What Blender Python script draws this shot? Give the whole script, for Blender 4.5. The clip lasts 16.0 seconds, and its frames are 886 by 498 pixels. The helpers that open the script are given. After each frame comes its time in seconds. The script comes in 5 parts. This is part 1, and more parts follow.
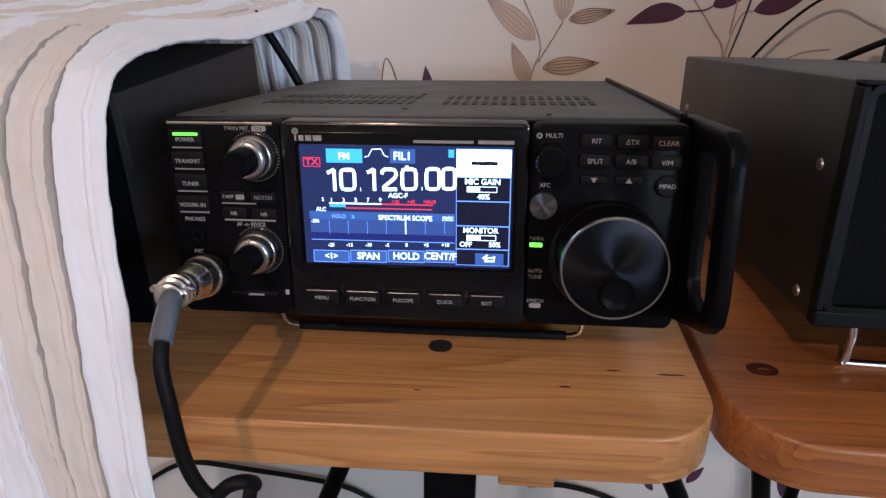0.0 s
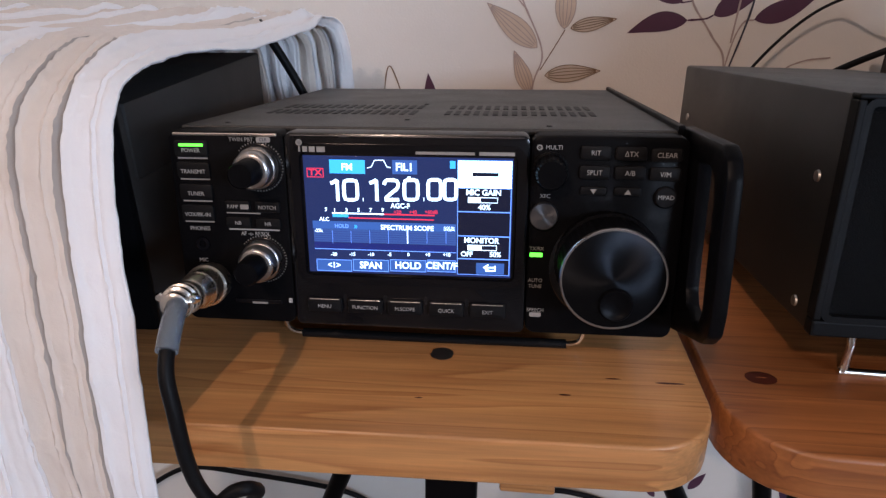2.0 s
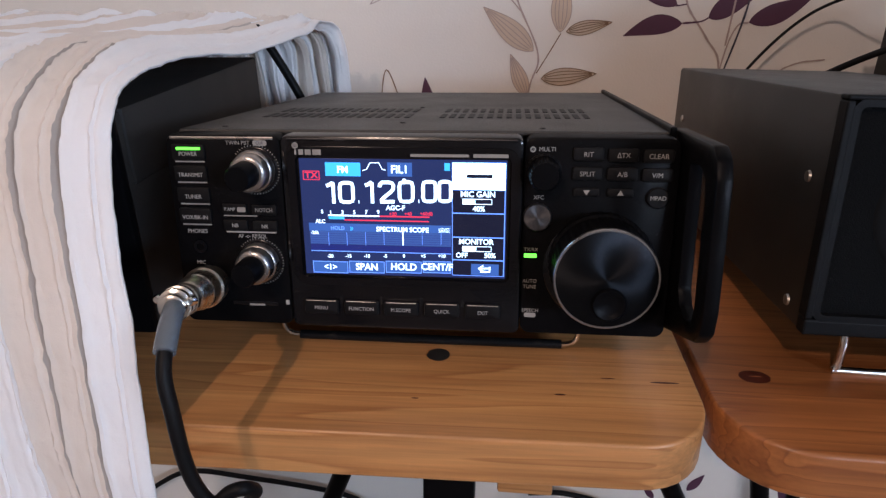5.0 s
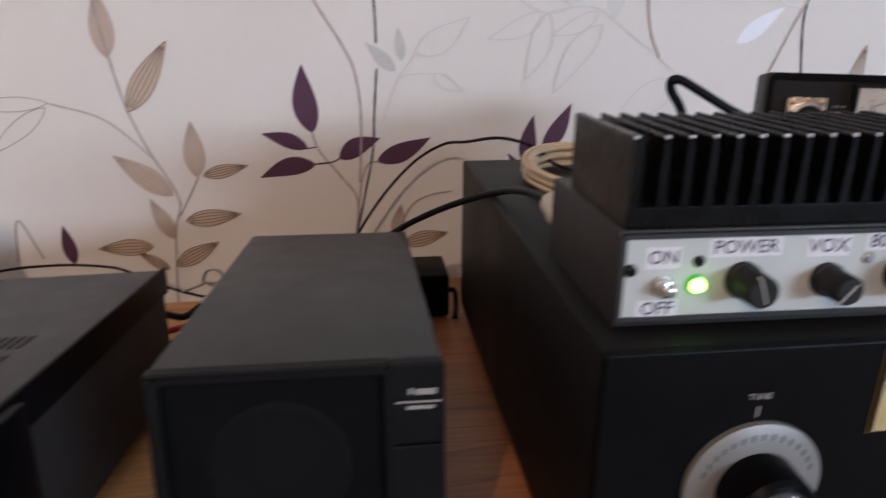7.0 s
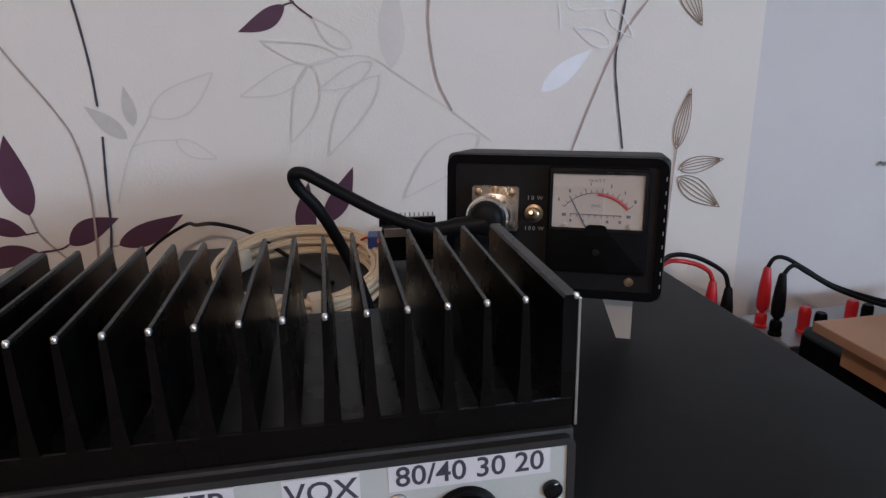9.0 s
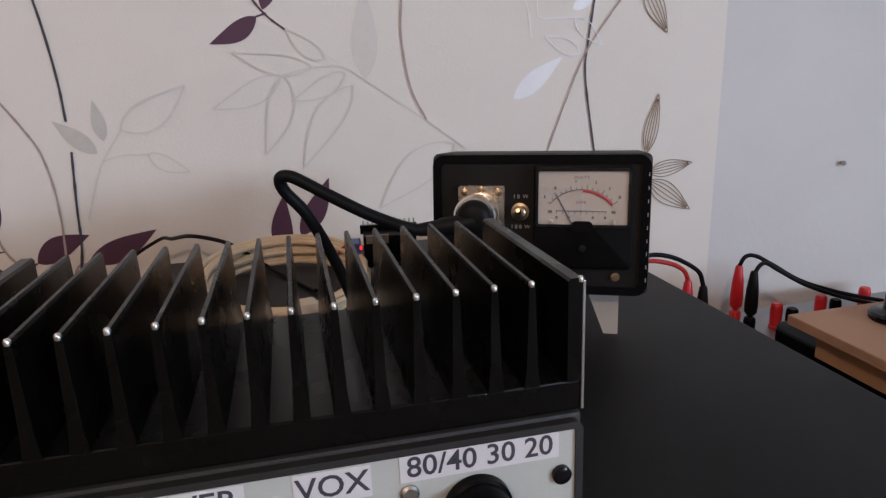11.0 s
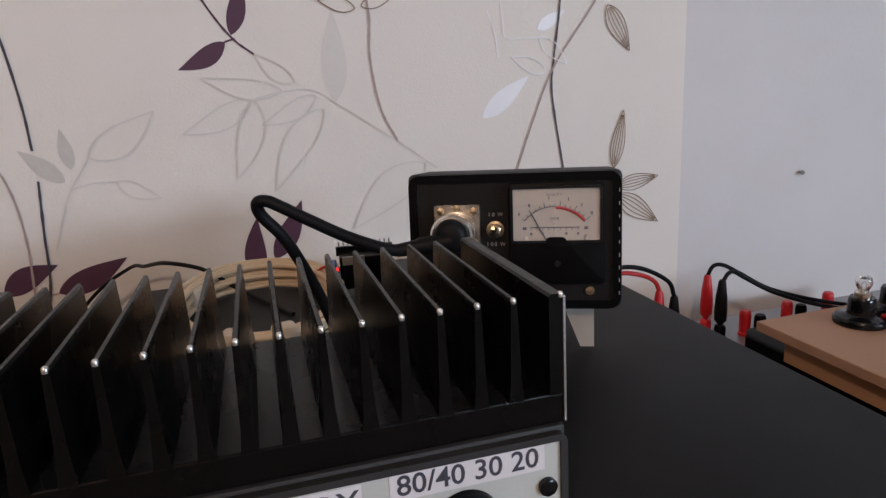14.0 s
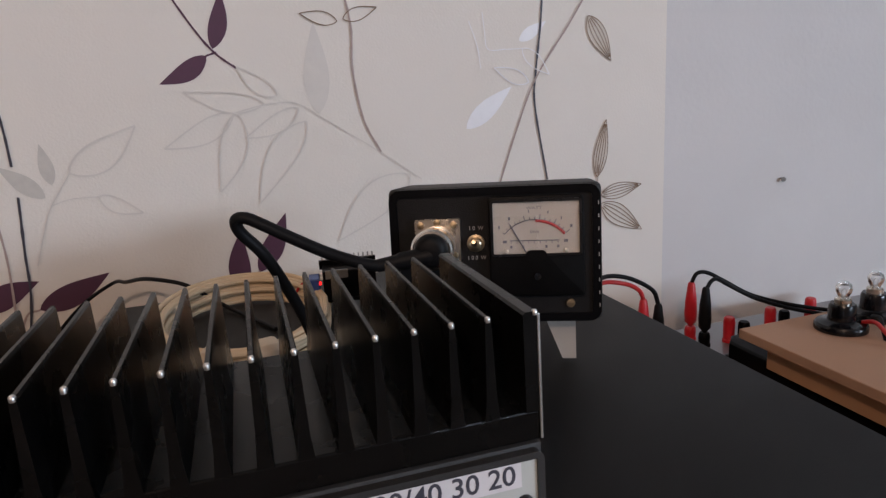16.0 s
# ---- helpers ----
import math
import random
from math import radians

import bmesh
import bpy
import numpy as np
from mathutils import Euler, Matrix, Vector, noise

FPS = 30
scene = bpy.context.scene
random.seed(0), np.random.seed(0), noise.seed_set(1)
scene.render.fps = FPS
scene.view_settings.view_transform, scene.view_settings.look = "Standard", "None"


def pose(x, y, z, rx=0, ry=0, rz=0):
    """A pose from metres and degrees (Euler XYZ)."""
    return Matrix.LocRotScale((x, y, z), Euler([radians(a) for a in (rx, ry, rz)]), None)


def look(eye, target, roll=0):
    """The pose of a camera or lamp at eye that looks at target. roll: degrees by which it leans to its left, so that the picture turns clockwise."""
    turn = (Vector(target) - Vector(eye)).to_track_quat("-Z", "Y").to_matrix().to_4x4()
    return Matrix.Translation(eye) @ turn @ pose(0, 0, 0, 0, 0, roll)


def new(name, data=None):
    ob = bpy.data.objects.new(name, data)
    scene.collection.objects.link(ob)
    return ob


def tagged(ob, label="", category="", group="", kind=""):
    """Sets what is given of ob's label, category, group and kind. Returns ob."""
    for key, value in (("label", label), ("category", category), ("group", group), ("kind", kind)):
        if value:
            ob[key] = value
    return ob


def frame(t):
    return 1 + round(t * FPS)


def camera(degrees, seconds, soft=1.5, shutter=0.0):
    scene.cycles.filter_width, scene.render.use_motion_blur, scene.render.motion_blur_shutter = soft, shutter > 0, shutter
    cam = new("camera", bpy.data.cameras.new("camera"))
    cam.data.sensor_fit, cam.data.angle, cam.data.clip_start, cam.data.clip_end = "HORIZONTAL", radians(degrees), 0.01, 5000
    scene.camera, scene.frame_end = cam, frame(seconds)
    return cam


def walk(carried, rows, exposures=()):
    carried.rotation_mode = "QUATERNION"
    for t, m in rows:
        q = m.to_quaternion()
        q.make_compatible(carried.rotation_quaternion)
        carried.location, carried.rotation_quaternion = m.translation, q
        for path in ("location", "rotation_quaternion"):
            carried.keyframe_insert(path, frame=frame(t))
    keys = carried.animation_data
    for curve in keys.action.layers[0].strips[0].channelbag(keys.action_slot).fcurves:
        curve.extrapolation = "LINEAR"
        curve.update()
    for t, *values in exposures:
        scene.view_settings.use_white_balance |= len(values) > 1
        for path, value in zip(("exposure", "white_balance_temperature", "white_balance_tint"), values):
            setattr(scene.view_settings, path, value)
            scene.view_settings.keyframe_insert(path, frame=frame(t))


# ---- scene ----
cam = camera(67.9, 16.0, soft=1.35, shutter=0.4)
# seconds, eye in metres, then yaw, pitch and roll in degrees; the desk top is z = 0
ROWS = [
    (0, -0.0074, -0.0358, 0.2009, 4.92, -24.39, 0.76),
    (0.5, -0.0078, -0.0361, 0.1997, 5.06, -24.45, 0.79),
    (1, -0.0080, -0.0360, 0.1995, 5.11, -24.45, 0.80),
    (1.5, -0.0068, -0.0370, 0.2008, 5.18, -24.30, 0.73),
    (2, -0.0066, -0.0384, 0.2049, 5.18, -24.02, 0.78),
    (2.5, -0.0063, -0.0381, 0.2055, 5.29, -24.07, 0.76),
    (3, -0.0057, -0.0382, 0.2038, 5.44, -24.05, 0.65),
    (5.5, -0.0030, -0.0418, 0.2064, 4.84, -23.37, 0.39),
    (6, 0.0317, -0.0379, 0.2298, 2.21, -22.49, 0.49),
    (6.2, 0.0747, -0.0325, 0.2481, 0.12, -21.98, 0.30),
    (6.4, 0.1137, -0.0320, 0.2640, -1.71, -21.26, 0.22),
    (6.5, 0.1313, -0.0350, 0.2722, -3.20, -21.00, 0.60),
    (6.6, 0.1501, -0.0307, 0.2863, -4.71, -21.08, 0.65),
    (7, 0.2435, -0.0124, 0.3049, -7.14, -19.42, 0.39),
    (7.2, 0.2910, -0.0036, 0.3156, -7.85, -19.19, 0.37),
    (7.4, 0.3360, 0.0122, 0.3229, -8.42, -18.66, 0.34),
    (7.5, 0.3545, 0.0211, 0.3219, -8.41, -18.52, 0.10),
    (7.6, 0.3728, 0.0334, 0.3197, -8.50, -18.38, 0.02),
    (7.8, 0.3999, 0.0593, 0.3301, -8.55, -18.18, -0.31),
    (8, 0.4211, 0.0745, 0.3366, -8.87, -17.83, -0.36),
    (8.5, 0.4571, 0.0855, 0.3312, -9.64, -17.34, -0.79),
    (9, 0.4578, 0.0907, 0.3229, -10.57, -17.02, -1.12),
    (11.5, 0.4452, 0.0894, 0.3161, -13.98, -15.44, -2.21),
    (12, 0.4448, 0.0888, 0.3165, -14.48, -15.16, -2.44),
    (12.5, 0.4472, 0.0885, 0.3148, -15.06, -14.97, -2.58),
    (13, 0.4471, 0.0861, 0.3184, -15.48, -14.71, -2.73),
    (13.5, 0.4448, 0.0861, 0.3180, -15.78, -14.52, -3.00),
    (14, 0.4434, 0.0868, 0.3182, -16.09, -14.32, -3.07),
    (14.5, 0.4432, 0.0877, 0.3186, -16.47, -14.20, -3.11),
    (15, 0.4447, 0.0872, 0.3190, -16.50, -13.88, -3.40),
    (15.5, 0.4442, 0.0874, 0.3187, -16.81, -13.83, -3.52),
    (16, 0.4479, 0.0860, 0.3212, -17.10, -13.70, -3.54),
]
EXPOSURES = [(0.0, -0.04, 6250, 19), (5.5, -0.04, 6250, 19), (6.5, 0.08, 6350, 18), (7.5, 0.0, 6150, 18), (8.2, -0.23, 6050, 16), (9.0, -0.28, 6150, 16), (11.5, -0.15, 6600, 18), (13.5, -0.17, 6650, 18), (16.0, -0.24, 6700, 18)]
walk(cam, [(t, pose(x, y, z, 90 + pitch, 0, yaw) @ pose(0, 0, 0, 0, 0, roll)) for t, x, y, z, yaw, pitch, roll in ROWS], EXPOSURES)

# ---- light ----
world = bpy.data.worlds.new("world")
scene.world = world
world.use_nodes = True
_bg = world.node_tree.nodes["Background"]
_sky = world.node_tree.nodes.new("ShaderNodeTexSky")
_sky.sky_type, _sky.sun_disc = "NISHITA", False
_sky.sun_elevation, _sky.sun_rotation = radians(35), radians(150)
world.node_tree.links.new(_sky.outputs[0], _bg.inputs[0])
_bg.inputs[1].default_value = 0.1


def area_lamp(name, eye, target, sx, sy, watts, colour):
    data = bpy.data.lights.new(name, "AREA")
    data.shape, data.size, data.size_y, data.energy, data.color = "RECTANGLE", sx, sy, watts, colour
    ob = new(name, data)
    ob.matrix_world = look(eye, target)
    return ob


# daylight through the window in the rear wall, and a warm bulb hanging in the room
area_lamp("window_daylight", (2.85, -3.14, 0.93), (0.4, 0.5, 0.2), 1.9, 0.42, 92.0, (0.65, 0.83, 1.0))
bulb = bpy.data.lights.new("room_bulb", "POINT")
bulb.energy, bulb.color, bulb.shadow_soft_size = 48.0, (1.0, 0.74, 0.55), 0.022
new("room_bulb", bulb).location = (-0.52, -1.45, 1.35)


# ---- materials ----
def shader(name):
    m = bpy.data.materials.new(name)
    m.use_nodes = True
    return m, m.node_tree, m.node_tree.nodes["Principled BSDF"]


def plain(name, colour, rough=0.5, metal=0.0, vary=0.12, scale=60.0, bump=0.15, grain=900.0, coat=0.0, gloss=0.5):
    """A surface with soft blotches and a fine grain, both at real size."""
    m, tree, bsdf = shader(name)
    n, l = tree.nodes, tree.links
    at = n.new("ShaderNodeTexCoord")
    blot = n.new("ShaderNodeTexNoise")
    blot.inputs["Scale"].default_value, blot.inputs["Detail"].default_value = scale, 4
    fine = n.new("ShaderNodeTexNoise")
    fine.inputs["Scale"].default_value, fine.inputs["Detail"].default_value = grain, 2
    mix = n.new("ShaderNodeMix")
    mix.data_type = "RGBA"
    mix.inputs[6].default_value = (*[c * (1 - vary) for c in colour], 1)
    mix.inputs[7].default_value = (*[min(1, c * (1 + vary)) for c in colour], 1)
    l.new(at.outputs["Object"], blot.inputs["Vector"])
    l.new(at.outputs["Object"], fine.inputs["Vector"])
    l.new(blot.outputs["Fac"], mix.inputs[0])
    l.new(mix.outputs[2], bsdf.inputs["Base Color"])
    rr = n.new("ShaderNodeMapRange")
    rr.inputs[3].default_value, rr.inputs[4].default_value = max(0.03, rough - 0.1), min(1, rough + 0.1)
    l.new(blot.outputs["Fac"], rr.inputs[0])
    l.new(rr.outputs[0], bsdf.inputs["Roughness"])
    bsdf.inputs["Metallic"].default_value = metal
    bsdf.inputs["Coat Weight"].default_value = coat
    bsdf.inputs["Specular IOR Level"].default_value = gloss
    b = n.new("ShaderNodeBump")
    b.inputs["Strength"].default_value, b.inputs["Distance"].default_value = bump, 0.0004
    l.new(fine.outputs["Fac"], b.inputs["Height"])
    l.new(b.outputs[0], bsdf.inputs["Normal"])
    return m


def glow(name, colour, strength):
    m, tree, bsdf = shader(name)
    bsdf.inputs["Base Color"].default_value = (0.01, 0.01, 0.01, 1)
    bsdf.inputs["Roughness"].default_value = 0.25
    bsdf.inputs["Emission Color"].default_value = (*colour, 1)
    bsdf.inputs["Emission Strength"].default_value = strength
    return m


def pine(name, pale, dark, turn=0.0):
    """Varnished softwood: long growth rings, fibres, and a lacquer coat."""
    m, tree, bsdf = shader(name)
    n, l = tree.nodes, tree.links
    at = n.new("ShaderNodeTexCoord")
    mp = n.new("ShaderNodeMapping")
    mp.inputs["Scale"].default_value = (0.55, 13.0, 13.0)
    mp.inputs["Rotation"].default_value = (0, 0, turn)
    l.new(at.outputs["Object"], mp.inputs[0])
    rings = n.new("ShaderNodeTexNoise")
    rings.inputs["Scale"].default_value, rings.inputs["Detail"].default_value, rings.inputs["Distortion"].default_value = 3.0, 2, 0.35
    l.new(mp.outputs[0], rings.inputs["Vector"])
    saw = n.new("ShaderNodeMath")
    saw.operation = "MULTIPLY"
    saw.inputs[1].default_value = 8.0
    l.new(rings.outputs["Fac"], saw.inputs[0])
    frac = n.new("ShaderNodeMath")
    frac.operation = "FRACT"
    l.new(saw.outputs[0], frac.inputs[0])
    ramp = n.new("ShaderNodeValToRGB")
    e = ramp.color_ramp.elements
    mid = [0.65 * a + 0.35 * b for a, b in zip(pale, dark)]
    e[0].position, e[0].color = 0.0, (*pale, 1)
    e[1].position, e[1].color = 1.0, (*pale, 1)
    for p, c in ((0.5, [0.8 * a + 0.2 * b for a, b in zip(pale, dark)]), (0.80, mid), (0.93, [0.35 * a + 0.65 * b for a, b in zip(pale, dark)])):
        k = ramp.color_ramp.elements.new(p)
        k.color = (*c, 1)
    l.new(frac.outputs[0], ramp.inputs[0])
    fib = n.new("ShaderNodeTexNoise")
    fib.inputs["Scale"].default_value, fib.inputs["Detail"].default_value = 150.0, 5
    mp2 = n.new("ShaderNodeMapping")
    mp2.inputs["Scale"].default_value = (0.12, 3.0, 3.0)
    mp2.inputs["Rotation"].default_value = (0, 0, turn)
    l.new(at.outputs["Object"], mp2.inputs[0])
    l.new(mp2.outputs[0], fib.inputs["Vector"])
    patch = n.new("ShaderNodeTexNoise")
    patch.inputs["Scale"].default_value, patch.inputs["Detail"].default_value, patch.inputs["Distortion"].default_value = 1.5, 5, 0.6
    l.new(mp.outputs[0], patch.inputs["Vector"])
    m1 = n.new("ShaderNodeMix")
    m1.data_type, m1.blend_type = "RGBA", "MULTIPLY"
    m1.inputs[0].default_value = 0.55
    l.new(ramp.outputs[0], m1.inputs[6])
    l.new(fib.outputs["Fac"], m1.inputs[7])
    m2 = n.new("ShaderNodeMix")
    m2.data_type, m2.blend_type = "RGBA", "OVERLAY"
    m2.inputs[0].default_value = 0.6
    l.new(m1.outputs[2], m2.inputs[6])
    l.new(patch.outputs["Fac"], m2.inputs[7])
    l.new(m2.outputs[2], bsdf.inputs["Base Color"])
    bsdf.inputs["Roughness"].default_value = 0.42
    bsdf.inputs["Coat Weight"].default_value = 0.35
    bsdf.inputs["Coat Roughness"].default_value = 0.22
    b = n.new("ShaderNodeBump")
    b.inputs["Strength"].default_value, b.inputs["Distance"].default_value = 0.2, 0.0005
    l.new(fib.outputs["Fac"], b.inputs["Height"])
    l.new(b.outputs[0], bsdf.inputs["Normal"])
    return m


def fabric(name, colour):
    m, tree, bsdf = shader(name)
    n, l = tree.nodes, tree.links
    at = n.new("ShaderNodeTexCoord")
    weave = n.new("ShaderNodeTexNoise")
    weave.inputs["Scale"].default_value, weave.inputs["Detail"].default_value = 1400.0, 2
    crease = n.new("ShaderNodeTexNoise")
    crease.inputs["Scale"].default_value, crease.inputs["Detail"].default_value, crease.inputs["Distortion"].default_value = 40.0, 4, 0.6
    tint = n.new("ShaderNodeTexNoise")
    tint.inputs["Scale"].default_value = 14.0
    for k in (weave, crease, tint):
        l.new(at.outputs["Object"], k.inputs["Vector"])
    mix = n.new("ShaderNodeMix")
    mix.data_type = "RGBA"
    mix.inputs[6].default_value = (*[c * 0.9 for c in colour], 1)
    mix.inputs[7].default_value = (*colour, 1)
    l.new(tint.outputs["Fac"], mix.inputs[0])
    l.new(mix.outputs[2], bsdf.inputs["Base Color"])
    bsdf.inputs["Roughness"].default_value = 0.9
    bsdf.inputs["Sheen Weight"].default_value = 0.2
    b1 = n.new("ShaderNodeBump")
    b1.inputs["Strength"].default_value, b1.inputs["Distance"].default_value = 0.4, 0.004
    l.new(crease.outputs["Fac"], b1.inputs["Height"])
    b2 = n.new("ShaderNodeBump")
    b2.inputs["Strength"].default_value, b2.inputs["Distance"].default_value = 0.3, 0.0004
    l.new(weave.outputs["Fac"], b2.inputs["Height"])
    l.new(b1.outputs[0], b2.inputs["Normal"])
    l.new(b2.outputs[0], bsdf.inputs["Normal"])
    return m


def glass(name, tint=(1, 1, 1), rough=0.02):
    m, tree, bsdf = shader(name)
    bsdf.inputs["Base Color"].default_value = (*tint, 1)
    bsdf.inputs["Roughness"].default_value = rough
    bsdf.inputs["Transmission Weight"].default_value = 1.0
    bsdf.inputs["IOR"].default_value = 1.45
    return m


PAPER = plain("wallpaper", (0.785, 0.745, 0.69), 0.7, vary=0.035, scale=7.0, bump=0.5, grain=420.0)
PAINT = plain("white_paint", (0.66, 0.65, 0.648), 0.7, vary=0.10, scale=5.0, bump=0.7, grain=150.0)
CEIL = plain("ceiling_paint", (0.5, 0.49, 0.47), 0.9, vary=0.03, scale=4.0)
CARPET = plain("carpet", (0.22, 0.18, 0.15), 0.95, vary=0.25, scale=40.0, bump=0.6, grain=500.0)
PINE = pine("pale_pine", (0.78, 0.375, 0.135), (0.44, 0.15, 0.04))
PINE_RED = pine("red_pine", (0.56, 0.20, 0.058), (0.25, 0.07, 0.02))
KNOT = plain("knot", (0.075, 0.014, 0.007), 0.4, vary=0.4, scale=200.0)
MDF = plain("mdf", (0.43, 0.25, 0.16), 0.7, vary=0.08, scale=25.0)
BLACK_SATIN = plain("black_plastic", (0.0036, 0.0036, 0.0044), 0.36, gloss=0.06, vary=0.2)
BLACK_MATT = plain("matt_black_paint", (0.0030, 0.0030, 0.0034), 0.45, gloss=0.10, vary=0.25)
CASE_FRONT = plain("grey_front", (0.0055, 0.006, 0.007), 0.5, gloss=0.12, vary=0.1)
KNOB_GREY = plain("worn_black_knob", (0.014, 0.0135, 0.013), 0.5, gloss=0.25, vary=0.25)
BLACK_GLOSS = plain("gloss_black", (0.0045, 0.0045, 0.006), 0.14, gloss=0.35, vary=0.2)
BLACK_RUBBER = plain("black_rubber", (0.006, 0.006, 0.007), 0.5, gloss=0.15, vary=0.2)
CASE_GREY = plain("painted_case", (0.012, 0.0115, 0.0115), 0.44, gloss=0.55, vary=0.10, scale=30.0, bump=0.35, grain=2600.0)
CASE_DARK = plain("dark_case", (0.020, 0.019, 0.019), 0.6, vary=0.12, scale=30.0, bump=0.4, grain=2200.0)
BIG_CASE = plain("matt_steel_case", (0.009, 0.0086, 0.0088), 0.48, gloss=0.14, vary=0.14, scale=18.0, bump=0.35, grain=2400.0)
HEATSINK = plain("black_anodised", (0.0026, 0.0024, 0.0024), 0.28, gloss=0.2, vary=0.3, scale=45.0, bump=0.03)
# for the silver knob cap, an edge strip and the fins' modelled glints
BRIGHT_METAL = plain("bright_aluminium", (0.72, 0.72, 0.72), 0.3, metal=1.0, vary=0.1)
CHROME = plain("chrome", (0.78, 0.76, 0.73), 0.18, metal=1.0, vary=0.06, bump=0.02)
NICKEL = plain("nickel", (0.64, 0.59, 0.52), 0.28, metal=1.0, vary=0.2, scale=90.0, bump=0.03)
AGED = plain("aged_nickel", (0.46, 0.37, 0.25), 0.32, metal=1.0, vary=0.2)
STEEL = plain("steel", (0.42, 0.40, 0.38), 0.4, metal=1.0, vary=0.2)
KNOB_RING = plain("turned_metal", (0.46, 0.44, 0.43), 0.3, metal=1.0, vary=0.15)
SPUN = plain("spun_black_metal", (0.035, 0.036, 0.040), 0.25, metal=0.8, vary=0.15)


def spun_face(name, colour, rough):
    """Metal turned on a lathe: its gloss runs round the middle."""
    m, tree, bsdf = shader(name)
    t = tree.nodes.new("ShaderNodeTangent")
    t.direction_type, t.axis = "RADIAL", "Y"
    tree.links.new(t.outputs[0], bsdf.inputs["Tangent"])
    bsdf.inputs["Base Color"].default_value = (*colour, 1)
    bsdf.inputs["Metallic"].default_value, bsdf.inputs["Roughness"].default_value = 0.9, rough
    bsdf.inputs["Anisotropic"].default_value = 0.84
    return m


SPUN_FACE = spun_face("spun_knob_face", (0.014, 0.016, 0.02), 0.4)
SPUN_BUTTON = spun_face("spun_button_face", (0.16, 0.16, 0.17), 0.3)
PANEL_GREY = plain("grey_panel_paint", (0.50, 0.53, 0.51), 0.5, vary=0.08, scale=40.0)
LABEL = plain("paper_label", (0.69, 0.68, 0.71), 0.6, vary=0.05)
INK = plain("ink", (0.05, 0.05, 0.07), 0.6, vary=0.1)
SILK = plain("silk_screen_white", (0.38, 0.365, 0.35), 0.5, vary=0.05)
SILK_DIM = plain("silk_screen_grey", (0.30, 0.28, 0.26), 0.5, vary=0.05)
BLUE_CAP = plain("blue_cap", (0.05, 0.20, 0.72), 0.35, vary=0.05)
RED_PLASTIC = plain("red_plastic", (0.62, 0.02, 0.03), 0.35, vary=0.1)
RED_WIRE = plain("red_wire", (0.50, 0.02, 0.02), 0.45, vary=0.1)
GRILLE = plain("perforated_grille", (0.0045, 0.005, 0.0055), 0.7, gloss=0.04, vary=0.3, scale=700.0, bump=0.6, grain=1500.0)
LINEN = fabric("white_linen", (0.9, 0.9, 0.92))
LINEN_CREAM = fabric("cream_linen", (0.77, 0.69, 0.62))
# beige seam linen, darkened to carry the shade down in the slits
LINEN_SEAM_SHADE = fabric("beige_seam_shade", (0.50, 0.45, 0.41))
CREAM_CABLE = plain("cream_cable", (0.62, 0.48, 0.32), 0.5, vary=0.12, scale=80.0)
DIAL_RED = plain("dial_red", (0.32, 0.022, 0.026), 0.6, vary=0.1)
FACE = plain("dial_card", (0.25, 0.226, 0.202), 0.6, vary=0.06, scale=60.0)
AMBER_FACE = plain("yellowed_dial_card", (0.25, 0.178, 0.068), 0.6, vary=0.12, scale=25.0)
CLEAR = glass("clear_plastic", (0.50, 0.58, 0.68), 0.25)
CLEAR.node_tree.nodes["Principled BSDF"].inputs["Transmission Weight"].default_value = 0.75
PANE = glass("clear_glass")
# mid-tone for the walls out of view, chosen to cut bounced fill light
UNSEEN_WALL = plain("unseen_wall_tone", (0.34, 0.32, 0.30), 0.9, vary=0.05, scale=4.0)
PURPLE = plain("plum_print", (0.085, 0.028, 0.060), 0.6, vary=0.15, scale=120.0)
TAN = plain("tan_print", (0.61, 0.485, 0.375), 0.6, vary=0.08, scale=120.0)
TAN_DARK = plain("brown_print", (0.21, 0.125, 0.07), 0.6, vary=0.15, scale=120.0)
TAUPE = plain("taupe_print", (0.42, 0.33, 0.30), 0.6, vary=0.1, scale=120.0)
SILVER_PRINT = plain("silver_print", (0.86, 0.86, 0.89), 0.4, vary=0.05, scale=120.0)
PEWTER = plain("pewter_print", (0.58, 0.56, 0.52), 0.5, vary=0.1, scale=150.0)
GHOST = plain("pearl_print", (0.69, 0.655, 0.61), 0.45, vary=0.05, scale=120.0)
GREEN_LED = glow("green_light", (0.10, 1.0, 0.05), 3.0)
GREEN_HOT = glow("green_lamp", (0.36, 1.0, 0.12), 8.0)
# glow for the halo round the green lamp
GREEN_HALO = glow("green_halo", (0.05, 0.55, 0.02), 0.8)
RED_LED = glow("red_light", (1.0, 0.02, 0.02), 2.0)


# ---- builders: all numbers in millimetres ----
def part(name, bm, material, parent=None, label="", smooth=False):
    for v in bm.verts:
        v.co *= 0.001
    me = bpy.data.meshes.new(name)
    bm.to_mesh(me)
    bm.free()
    me.materials.append(material)
    if smooth:
        me.shade_smooth()
        me.set_sharp_from_angle(angle=radians(38))
    ob = new(name, me)
    if parent:
        ob.parent = parent
    if label:
        ob["label"] = label
    return ob


def thing(name, m, label, category, group="", kind=""):
    ob = new(name)
    ob.empty_display_size = 0.02
    ob.matrix_world = m
    return tagged(ob, label, category, group, kind)


def merge(bm, other):
    me = bpy.data.meshes.new("tmp")
    other.to_mesh(me)
    other.free()
    bm.from_mesh(me)
    bpy.data.meshes.remove(me)
    return bm


